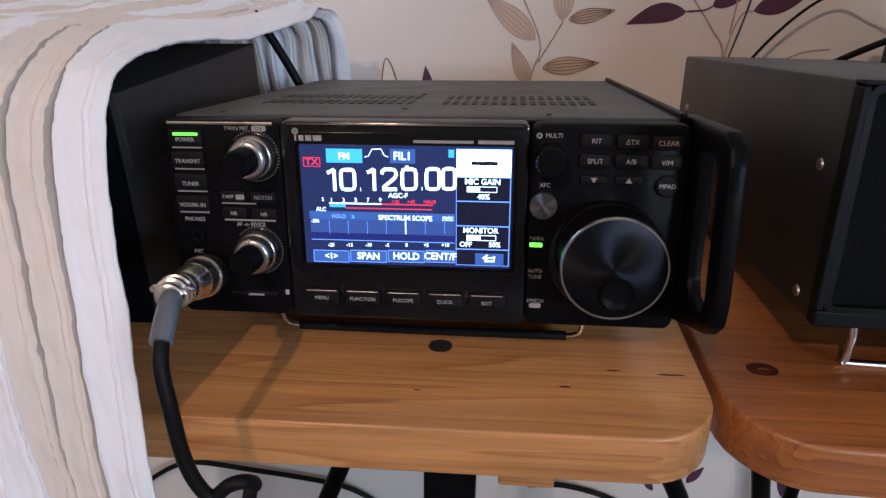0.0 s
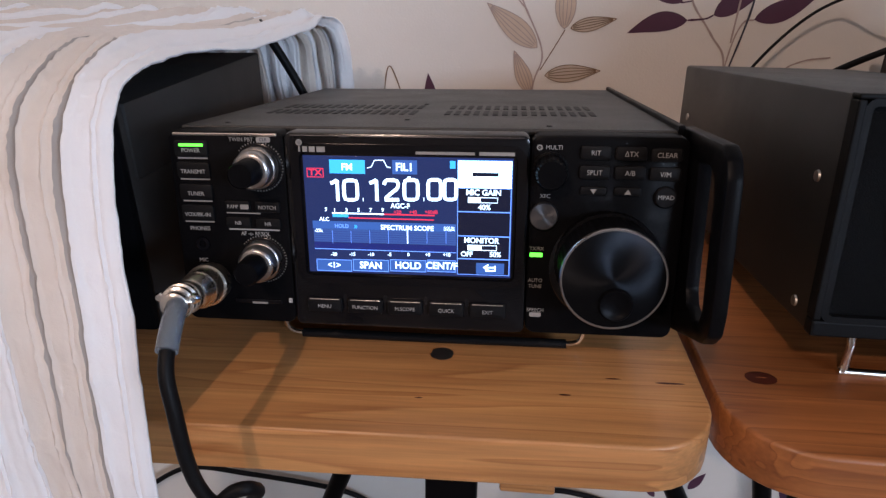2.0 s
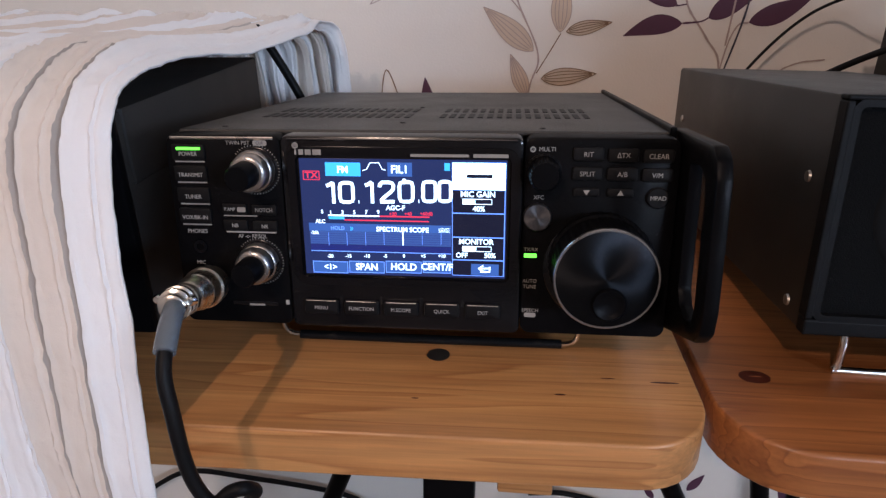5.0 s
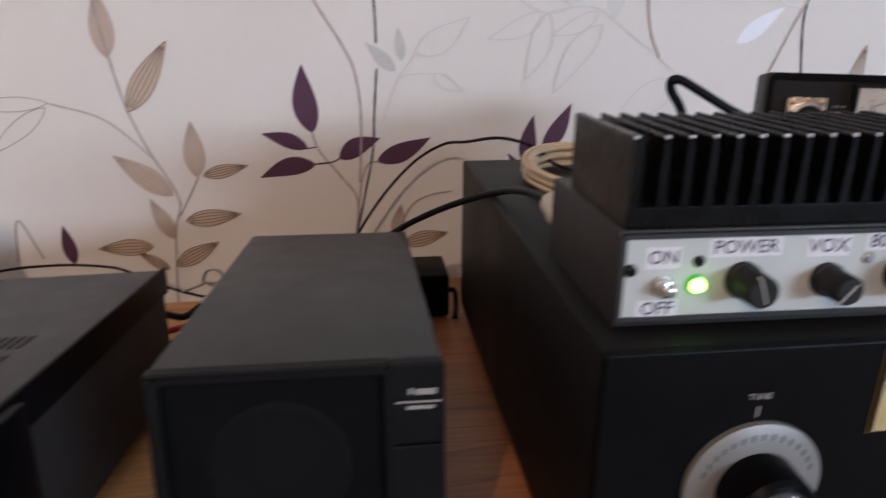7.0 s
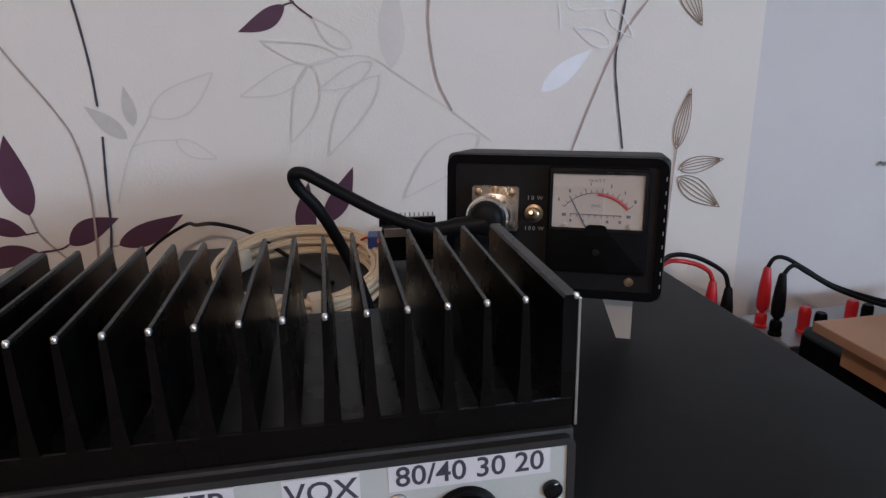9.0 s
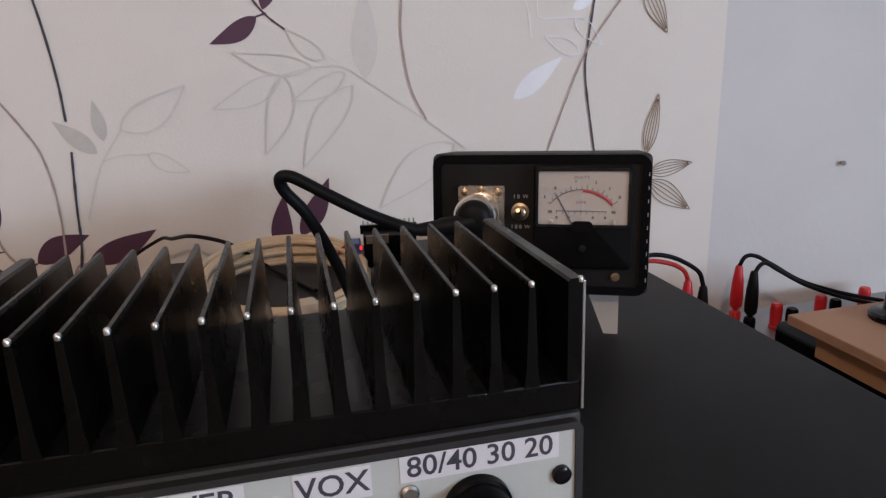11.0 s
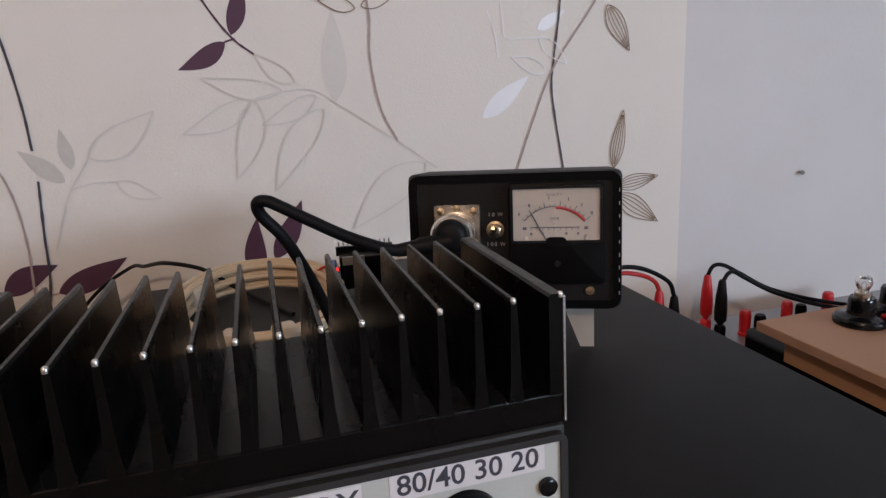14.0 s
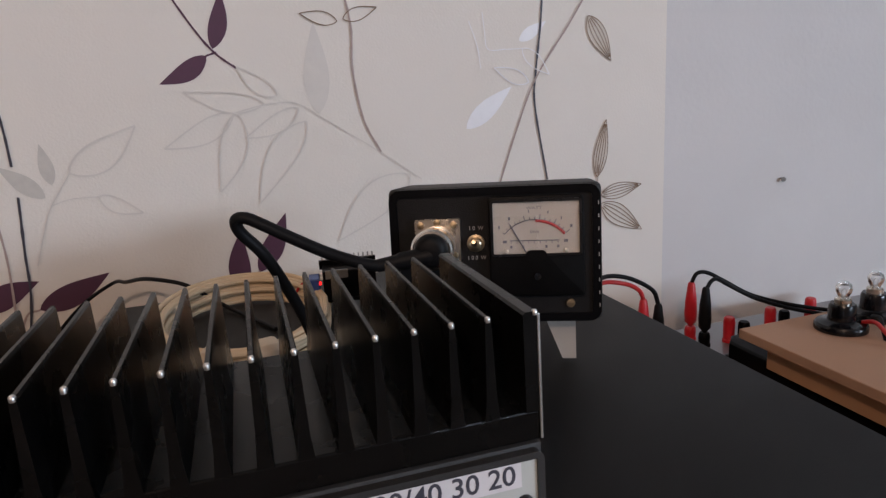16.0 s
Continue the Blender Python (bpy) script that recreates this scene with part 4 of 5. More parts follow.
pa, pb = (-147, 243, 55), (-144, 199, 66)
part("plug_shell", along(pa, pb, [(0, 9.5), (0.12, 9.5), (0.14, 10.3), (0.22, 10.3), (0.24, 9.3), (0.42, 9.0), (0.44, 8.2), (0.62, 7.6), (0.64, 6.8), (0.68, 6.8), (0.70, 7.4), (0.76, 7.4), (0.78, 6.6), (0.86, 6.4), (0.88, 7.0), (0.96, 6.8), (1.0, 5.0)]), NICKEL, plug, smooth=True)
clamp = part("cord_clamp", along((-145, 208, 64.2), (-143, 196, 66.6), [(0, 6.0), (0.05, 7.6), (0.22, 7.6), (0.26, 6.6), (0.42, 6.6), (0.46, 7.4), (0.62, 7.4), (0.66, 6.2), (0.95, 5.8), (1, 4.8)]), CHROME, plug, smooth=True)
for cx in (-151.5, -136.5):
    part("clamp_screw", along((cx, 204, 67), (cx, 200, 68.2), [(0, 2.2), (0.7, 2.2), (1, 1.4)], 12), CHROME, clamp, smooth=True)
part("clear_sleeve", tube([(-143.5, 202, 66), (-140.5, 192, 66), (-138.5, 183, 63), (-137, 175, 58)], 4.6, 20), CLEAR, plug, "clear plastic sleeve", smooth=True)
part("lead", tube([(-143, 200, 66), (-140, 190, 65.5), (-137.5, 178, 60), (-136, 170, 50), (-133, 166, 35), (-131, 165, 12), (-127.5, 165, -3), (-122, 166, -12), (-115, 168, -7), (-109, 170, -6), (-107, 176, -13), (-112, 180, -24), (-118, 185, -60), (-120, 200, -160)], 3.2, 12), BLACK_RUBBER, plug, "black rubber lead", smooth=True)


# ---- the loudspeaker ----
speaker = thing("loudspeaker", turned(0.1433, 0.2597, 0.1537, -0.007, -0.1058), "dark grey metal loudspeaker with black grille on wire stand", "speaker")
part("case", block(0, 134.8, 5, 295, -112.5, 0, 2.2), CASE_GREY, speaker, smooth=True)
frame_bm = ring_plate(6, 107, -102, -5, 2.5, 3.5, -2.0, 6)
part("grille_frame", frame_bm, CASE_FRONT, speaker)
part("front_panel", block(109.5, 135.2, -2.2, 6, -41.5, -0.5, 1.0), CASE_FRONT, speaker, "dark badge panel")
part("front_panel", block(109.5, 135.2, -2.2, 6, -112, -42.3, 1.0), CASE_FRONT, speaker)
part("front_lip", block(-0.4, 109.2, -2.2, 6, -112.5, -104.4, 1.2), CASE_FRONT, speaker)
part("front_lip", block(-0.4, 109.2, -2.2, 6, -2.2, 0.2, 0.8), CASE_FRONT, speaker)
part("front_lip", block(-0.4, 3.2, -2.2, 6, -104.2, -2.4, 0.8), CASE_FRONT, speaker)
part("grille", block(4, 108, 2.2, 4.0, -103, -4), GRILLE, speaker, "black perforated grille")
cone = lathe([(34, 2.2), (33, 1.6), (30.5, 1.2), (28, 1.8), (26, 2.0), (13, 2.05), (11.5, 1.4), (9.5, 1.6), (4, 2.0), (0.1, 2.05)], 56, 56.5, -52)
part("cone", cone, plain("cone_paper", (0.006, 0.0065, 0.007), 0.7, gloss=0.06), speaker, "faint loudspeaker cone behind the grille", smooth=True)
dots = bmesh.new()
for gy in range(38):
    for gx in range(40):
        x, z = 5.5 + gx * 2.6 + (gy % 2) * 1.3, -6 - gy * 2.6
        dots.faces.new([dots.verts.new((x + 0.7 * math.cos(a * math.pi / 3), 2.1, z + 0.7 * math.sin(a * math.pi / 3))) for a in range(6)])
tagged(part("grille_dots", dots, GRILLE, speaker), "", "", "", "stuff")
for x0, x1, z in ((118, 120, -15.5), (121, 131, -16), (112, 133.5, -20.0), (117, 130, -23.3)):
    bar(x0, x1, z, z + (3.0 if z > -18 else 0.9 if z > -21 else 1.8), SILK_DIM, speaker, -2.3, "badge_mark")
for y, z in ((22, -40), (20, -103), (268, -40), (268, -103)):
    bm = lathe([(0.1, -1.2), (2.6, -1.0), (3.0, 0.0)], 16)
    for v in bm.verts:
        v.co = Vector((v.co.y - 0.1, y + v.co.x, z + v.co.z))
    part("side_screw", bm, STEEL, speaker, smooth=True)
# wire stand: the speaker's axes lean back, so the feet are set from the desk
wire = [(183.5, 300, 26), (183.3, 282, 24), (183.2, 280.5, 4), (185, 280.3, 1.6), (238, 280.3, 1.6), (239.8, 280.5, 4), (239.6, 282, 24), (239.5, 300, 26)]
inv = turned(0.1433, 0.2597, 0.1537, -0.007, -0.1058).inverted()
local = [tuple((inv @ (Vector(p) / 1000)) * 1000) for p in wire]
part("wire_stand", tube(local, 2.2, 10, 3), CHROME, speaker, "bright wire tilt stand", smooth=True)
for x in (15, 118):
    part("rear_foot", upright([(6, -112), (6, -123), (5, -124.5), (0.1, -124.5)], 18, x, 262), BLACK_RUBBER, speaker, smooth=True)

# ---- the big linear amplifier ----
linear = thing("linear_amplifier", turned(0.0, 0.0, 0.0), "large black amplifier with a yellow meter, dial and push buttons", "amplifier")
part("case", block(344, 693.5, 232, 635, 12, 169, 2.5), BIG_CASE, linear, smooth=True)
part("front_panel", block(344, 693.5, 226.5, 231.8, 10, 168.6, 0.8), BLACK_MATT, linear)
# thin dark metal strip on the right part of the front top edge
part("edge_strip", block(565, 688, 226.3, 227.0, 168.3, 168.6), SPUN, linear)
for x in (365, 676):
    for y in (255, 612):
        part("foot", upright([(11, 12), (11, 2), (9, 0.2), (0.1, 0.2)], 20, x, y), BLACK_RUBBER, linear, smooth=True)
# meter window
part("meter_frame", ring_plate(477.5, 541.5, 121, 164.5, 1.0, 1.0, 225.0, 227.5), BLACK_MATT, linear)
face = part("meter_face", block(476, 533.5, 226.2, 227.2, 120, 165), AMBER_FACE, linear, "yellowed meter dial with a dark arc")
part("meter_recess", block(533.7, 542, 225.8, 227.0, 120, 165), plain("brown_shade", (0.035, 0.017, 0.007), 0.5), linear)
DIAL_INK = plain("brown_black_ink", (0.03, 0.022, 0.014), 0.6)
for line in ([(476.5, 226, 146), (481, 226, 151.5), (488.5, 226, 157.5), (495, 226, 161), (501, 226, 163.4)], [(501, 226, 163.4), (508.5, 226, 160.5), (515.5, 226, 155.5), (520, 226, 149), (523, 226, 142)]):
    part("meter_arc", tube(line, 0.38, 6), DIAL_INK, face)
for k in range(7):
    a = radians(155 - k * 20)
    x, z = 500 + 14 * math.cos(a), 144 + 10 * math.sin(a)
    bar(x - 0.4, x + 0.4, z - 0.8, z + 0.8, DIAL_INK, face, 226.0, "scale_mark")
for k in range(7):
    bar(504 + k * 3, 506 + k * 3, 163.6 - k * 2.5, 164.6 - k * 2.5, TAN_DARK, face, 226.0, "scale_mark")
for k in range(4):
    bar(480 + k * 4.5, 482.4 + k * 4.5, 155.4 + k * 2.3, 156.3 + k * 2.3, TAN_DARK, face, 226.0, "scale_mark")
part("needle", tube([(500, 225.7, 122), (530, 225.7, 138)], 0.3, 6, 1), DIAL_INK, face)
bar(501, 506, 124.6, 125.8, RED_PLASTIC, face, 226.0, "scale_mark")
part("pane", block(478, 541.5, 225.2, 225.5, 121.5, 164), PANE, linear).visible_shadow = False
for k, z in enumerate((158, 147, 138.5, 129)):
    bar(560, 566, z - 1.2, z - 0.2, SILK, linear, 226.4, "button_legend")
    bar(561.2, 564.8, z - 0.1, z + (1.4 if k % 2 == 0 else 3.2), SILK, linear, 226.4, "button_legend")
    part("push_button", lathe([(4.2, 226.5), (4.2, 222), (3.6, 221), (0.1, 221)], 20, 574, z), BLACK_GLOSS, linear, smooth=True)
lettering("TUNE", 418.5, 144.0, 3.0, SILK, linear, 226.2, 1.0)
bar(418.1, 418.9, 133.5, 139, SILK_DIM, linear, 226.4, "index_line")
skirt = part("dial_skirt", lathe([(34, 226.4), (34, 223.5), (32.5, 222.5), (20, 221.5), (0.1, 221.5)], 64, 421, 97), plain("grey_dial", (0.25, 0.245, 0.235), 0.45, metal=0.3), linear, "pale grey dial skirt", smooth=True)
for k in range(15):
    a = radians(20 + k * 10)
    cx, cz = 421 + 28 * math.cos(a), 97 + 28 * math.sin(a)
    bar(cx - 0.5, cx + 0.5, cz - 1.6, cz + 1.6, INK, skirt, 222.2, "scale_mark")
part("dial_knob", lathe([(20, 222), (19, 204), (17, 202), (0.1, 202)], 48, 421, 97, None, 0, 0), BLACK_SATIN, linear, smooth=True)
part("dial_knob_cap", lathe([(14, 202.2), (13.4, 199), (12, 198), (0.1, 198)], 40, 421, 97), BRIGHT_METAL, linear, "silver knob cap", smooth=True)

# ---- the small amplifier with its finned heat sink ----
small = thing("small_amplifier", turned(0.3582, 0.2496, 0.2586, -0.0116, -0.0147), "home-made amplifier with black finned heat sink and grey labelled panel", "amplifier")
sink = block(-1.6, 166.5, 0.5, 82.4, -40.5, -31, 0.6)
part("heat_sink_base", sink, HEATSINK, small)
for k in range(16):
    # slim tapering fins, and a stout one at each end
    if k in (0, 15):
        x0, x1 = (-1.6, 3.2) if k == 0 else (161.8, 166.5)
        x, prof = (x0 + x1) / 2, [(x0, -31.2), (x1, -31.2), (x1, -1.0), (x1 - 0.7, -0.2), (x0 + 0.7, -0.2), (x0, -1.0)]
    else:
        x = 76.95 + (k - 7) * 10.62
        prof = [(x + px, pz) for px, pz in ((-2.3, -31.2), (2.3, -31.2), (1.6, -24), (0.9, -1.2), (0.55, -0.2), (-0.55, -0.2), (-0.9, -1.2), (-1.6, -24))]
    bm = bmesh.new()
    a = [bm.verts.new((px, 0.0, pz)) for px, pz in prof]
    b = [bm.verts.new((px, 82.4, pz)) for px, pz in prof]
    for j in range(len(prof)):
        bm.faces.new((a[j], a[(j + 1) % len(prof)], b[(j + 1) % len(prof)], b[j]))
    bm.faces.new(a[::-1])
    bm.faces.new(b)
    bmesh.ops.recalc_face_normals(bm, faces=bm.faces[:])
    fin = part("fin", bm, HEATSINK, small)
    # a bright bead stands in for the highlight on each fin's front corner
    tx = x if 0 < k < 15 else x + (1.4 if k else -1.4)
    part("fin_glint", upright([(0.1, -1.8), (0.85, -1.4), (0.95, -0.4), (0.6, 0.15), (0.1, 0.2)], 10, tx, 0.5), BRIGHT_METAL, fin, smooth=True)
# thin pale metal strip up the right end fin's front corner
part("metal_edge", block(166.0, 166.9, -0.3, 0.5, -40, -1.0, 0.2), BRIGHT_METAL, small)
part("box", block(-4.2, 166.5, 0.0, 108, -87.6, -41, 1.2), CASE_DARK, small, smooth=True)
part("panel_edge", ring_plate(-1.5, 163.5, -81.5, -44.5, 0.5, 2.2, -3.0, 1.0), CASE_DARK, small)
face = part("front_panel", block(-2.6, 164.6, -2.0, -0.2, -82.2, -43.8), PANEL_GREY, small, "light grey painted front panel")
for x0, x1, z0, z1, txt, size in ((8, 24, -58.6, -48.4, "ON", 6.2), (37, 71.2, -54.0, -45.2, "POWER", 6.2), (83.4, 104.2, -55.2, -45.4, "VOX", 6.4), (112, 158.4, -53.0, -44.6, "80/40 30 20", 6.2), (5.6, 25, -82, -73.8, "OFF", 6.2)):
    if x0 in (8, 83.4, 37, 112, 5.6):
        lab = part("paper_label", block(x0, x1, -2.35, -2.0, z0, z1), LABEL, small, "white printed label")
        lettering(txt, (x0 + x1) / 2, (z0 + z1) / 2, size, INK, lab, -2.45, 1.0, thick=0.03, bold=0.10)
for x, z in ((1.0, -58.8), (159.2, -58.8)):
    part("screw", lathe([(2.9, -2.0), (2.9, -3.4), (2.0, -4.0), (0.1, -4.0)], 18, x, z), BLACK_GLOSS, small, smooth=True)
for x, z in ((32.6, -55.6), (114.4, -56.6)):
    part("screw", lathe([(2.7, -2.0), (2.7, -2.8), (2.0, -3.4), (0.1, -3.4)], 18, x, z), STEEL if x > 100 else SPUN, small, smooth=True)
part("lamp", lathe([(3.4, -2.0), (3.4, -4.5), (2.6, -6.2), (0.1, -6.8)], 24, 32.6, -66.6), GREEN_HOT, small, "lit green indicator lamp", smooth=True)
# the lamp's halo on the panel, added as a ring that glows
part("lamp_halo", lathe([(3.5, -2.0), (3.5, -3.6), (4.6, -3.2), (5.0, -2.0)], 24, 32.6, -66.6), GREEN_HALO, small, "green halo round the lamp, built as a glowing ring", True)
toggle = part("toggle_switch", lathe([(5.0, -2.0), (5.0, -3.4), (4.0, -3.6), (4.0, -7.5), (3.0, -8.0), (0.1, -8.0)], 24, 16.2, -66.8), CHROME, small, smooth=True)
part("lever", along((16.2, -7, -66.8), (16.6, -13, -66.2), [(0, 1.4), (0.6, 1.8), (0.95, 2.1), (1, 1.2)], 14), CHROME, toggle, smooth=True)
for cx, cz, r, h, capm, mark in ((54.4, -65.0, 8.6, 19.0, None, (-0.35, 1)), (95.2, -66.2, 8.0, 18.0, None, (-0.6, -0.75)), (133.6, -64.2, 10.0, 20.0, BLUE_CAP, (0.75, 0.55))):
    kb = part("knob", lathe([(r, -2.2), (r, -5), (r - 0.9, -5.6), (r - 1.2, -h), (r - 2.0, -h - 1.2), (0.1, -h - 1.3)], 48, cx, cz), BLACK_SATIN if capm else KNOB_GREY, small, "black control knob", True)
    d = Vector((mark[0], 0, mark[1])).normalized()
    line = tube([(cx - d.x * r * 0.55, -h - 1.3, cz - d.z * r * 0.55), (cx + d.x * (r - 1.6), -h - 1.2, cz + d.z * (r - 1.6)), (cx + d.x * (r - 0.8), -h + 0.5, cz + d.z * (r - 0.8))], 0.55, 6, 1)
    part("pointer", line, SILK, kb)
    if capm:
        part("cap", lathe([(5.6, -h - 1.0), (5.6, -h - 2.0), (5.0, -h - 2.5), (0.1, -h - 2.6)], 28, cx, cz), capm, kb, "bright blue cap", smooth=True)
for x in (10, 152):
    for y in (14, 94):
        part("foot", upright([(5, -87.4), (5, -89.4), (0.1, -89.6)], 14, x, y), BLACK_RUBBER, small, smooth=True)

# ---- the power meter on its stand ----
meter = thing("power_meter", turned(0.5239, 0.4222, 0.2707, -0.4475, -0.105), "small black power meter box with a white dial and coax socket", "meter")
part("case", block(-2.0, 109.2, 3, 56, -71.6, 0.4, 3.2, 3), CASE_DARK, meter, smooth=True)
part("front_panel", rounded(1.6, 106.0, -69.2, -2.6, 2.5, 1.4, 4.0), plain("black_crackle", (0.006, 0.006, 0.007), 0.5, gloss=0.2, bump=0.4, grain=1600.0), meter)
part("case_lip", ring_plate(3.3, 104.1, -67.0, -4.4, 2.0, 4.2, 0.0, 4.0), BLACK_SATIN, meter, smooth=True)
for k in range(9):
    z = -9 - k * 6.6
    part("case_slot", block(107.1, 107.5, -0.3, 0.6, z - 1.9, z), SILK, meter)
part("socket_plate", rounded(12.8, 36.6, -38.4, -15.8, 1.2, -1.8, 1.4), NICKEL, meter, "square nickel socket flange")
for x, z in ((16, -19), (33.4, -19), (24.7, -17.6), (16, -35), (33.4, -35)):
    part("flange_screw", lathe([(2.0, -1.8), (1.8, -2.8), (0.1, -3.1)], 14, x, z), AGED, meter, smooth=True)
part("socket_barrel", lathe([(10.4, -1.8), (10.4, -5), (9.2, -5.4), (9.2, -11), (10.6, -11.4), (10.6, -18.5), (9.6, -19.6), (5.6, -20.0), (0.1, -20)], 36, 24.0, -29.6), CHROME, meter, smooth=True)
tg = part("toggle_switch", lathe([(4.6, 1.4), (4.6, 0.0), (3.4, -0.2), (3.2, -4.2), (2.4, -4.8), (0.1, -4.8)], 24, 44.4, -29.2), AGED, meter, smooth=True)
part("lever", along((44.4, -4, -29.2), (44.4, -12, -27.0), [(0, 1.2), (0.7, 1.6), (1, 1.0)], 12), AGED, tg, smooth=True)
lettering("1 0  W", 44.6, -21.4, 2.0, SILK, meter, 1.2, 0.95)
lettering("1 0 0  W", 44.6, -37.0, 2.0, SILK, meter, 1.2, 0.95)
mv = part("dial_housing", rounded(51.4, 99.8, -57.0, -5.2, 2.0, -3.6, 1.6, 6, 0.8), BLACK_MATT, meter, smooth=True)
card = part("dial_card", block(54.0, 97.4, -4.1, -3.5, -34.6, -8.2), FACE, mv, "off-white dial card")
part("dial_rim", ring_plate(54.0, 97.4, -34.6, -8.2, 0.6, 1.3, -4.9, -3.4), SPUN, mv)
CX, CZ = 75.2, -37.2
for a0, a1, r, w, m in ((40, 90, 20.0, 0.4, INK), (90, 140, 20.0, 0.45, INK), (40, 89, 19.3, 1.5, DIAL_RED)):
    pts = [(CX + r * math.cos(radians(a0 + (a1 - a0) * k / 10)), -4.25 if m is INK else -4.35, CZ + r * math.sin(radians(a0 + (a1 - a0) * k / 10))) for k in range(11)]
    part("scale_arc", tube(pts, w / 2, 6, 1), m, card)
for k in range(15):
    a = radians(40 + k * 100 / 14)
    c, s = math.cos(a), math.sin(a)
    part("scale_mark", tube([(CX + 20.0 * c, -4.2, CZ + 20.0 * s), (CX + (22.6 if k % 3 == 0 else 21.4) * c, -4.2, CZ + (22.6 if k % 3 == 0 else 21.4) * s)], 0.22, 5, 1), INK, card)
part("scale_line", tube([(62.6, -4.25, -27.8), (87.4, -4.25, -28.0)], 0.25, 6, 1), INK, card)
for k in range(9):
    x = 63 + k * 2.95
    part("scale_mark", tube([(x, -4.2, -27.9), (x, -4.2, -29.3)], 0.18, 5, 1), INK, card)
    if k % 2 == 0 and k != 4:
        bar(x - 0.5, x + 0.6, -31.8, -30.4, INK, card, -4.1, "scale_figure")
for a, w in ((138, 0.7), (122, 1.0), (97, 0.5), (74, 0.6), (57, 0.6), (42, 1.2)):
    fx, fz = CX + 24.4 * math.cos(radians(a)), CZ + 24.4 * math.sin(radians(a))
    bar(fx - w / 2, fx + w / 2, fz - 0.8, fz + 0.8, INK, card, -4.1, "scale_figure")
for fx in (59.8, 90.6):
    bar(fx - 1.0, fx + 1.0, -29.0, -27.6, INK, card, -4.1, "scale_figure")
lettering("WATT", 75.0, -11.4, 1.5, INK, card, -4.2, 1.3, thick=0.02)
lettering("SWR", 75.0, -23.6, 1.5, INK, card, -4.2, 1.1, thick=0.02)
part("needle", tube([(70.6, -4.6, -34.2), (62.6, -4.6, -19.6)], 0.34, 6, 1), INK, card)
part("needle_hub", rounded(70.2, 81.0, -38.6, -32.8, 2.7, -5.4, -3.6), BLACK_MATT, mv)
for x in (60.6, 90.6):
    part("dial_screw", lathe([(1.1, -4.1), (0.9, -4.8), (0.1, -4.9)], 12, x, -33.2), STEEL, mv, smooth=True)
part("zero_screw", lathe([(2.0, -3.6), (1.8, -4.6), (0.1, -4.7)], 16, 76.0, -46.6), SPUN, mv, smooth=True)
part("case_screw", lathe([(2.4, 1.4), (2.2, 0.2), (0.1, 0.0)], 16, 92.6, -61.8), AGED, meter, smooth=True)
part("pane", block(54.4, 97.0, -5.2, -5.0, -34.2, -8.6), PANE, mv).visible_shadow = False
# bent metal feet
for x in (0, 74):
    bm = bmesh.new()
    side = [(x + 4, -71.0), (x + 22, -71.0), (x + 22, -98.0), (x + 14.5, -98.0)]
    f = [bm.verts.new((u, 22, z)) for u, z in side]
    g = [bm.verts.new((u, 25, z)) for u, z in side]
    for k in range(4):
        bm.faces.new((f[k], f[(k + 1) % 4], g[(k + 1) % 4], g[k]))
    bm.faces.new(f[::-1])
    bm.faces.new(g)
    bmesh.ops.recalc_face_normals(bm, faces=bm.faces[:])
    part("stand_foot", bm, plain("cream_foot", (0.38, 0.34, 0.30), 0.5), meter, "cream metal wedge foot")
part("rear_foot", block(10, 60, 36, 42, -97.0, -71, 1.0), BLACK_SATIN, meter)


# ---- cloth over the box beside the transceiver ----
covered = thing("covered_box", turned(0, 0, -0.0045, 0, 0, -0.0258), "dark grey equipment box half hidden under white cloth", "box")
part("case", block(-468, -210, 294, 506, 5, 138, 2.0), CASE_DARK, covered, smooth=True)
part("top_cover", block(-470, -208, 300, 508, 96, 140, 2.0), CASE_DARK, covered, smooth=True)
part("front_bezel", block(-469, -209, 288, 296, 3, 137, 3.0), BLACK_SATIN, covered, smooth=True)
for x in (-450, -225):
    for y in (305, 490):
        part("foot", upright([(7, 0.2), (8, 1.5), (8, 5.2)], 16, x, y), BLACK_RUBBER, covered, smooth=True)

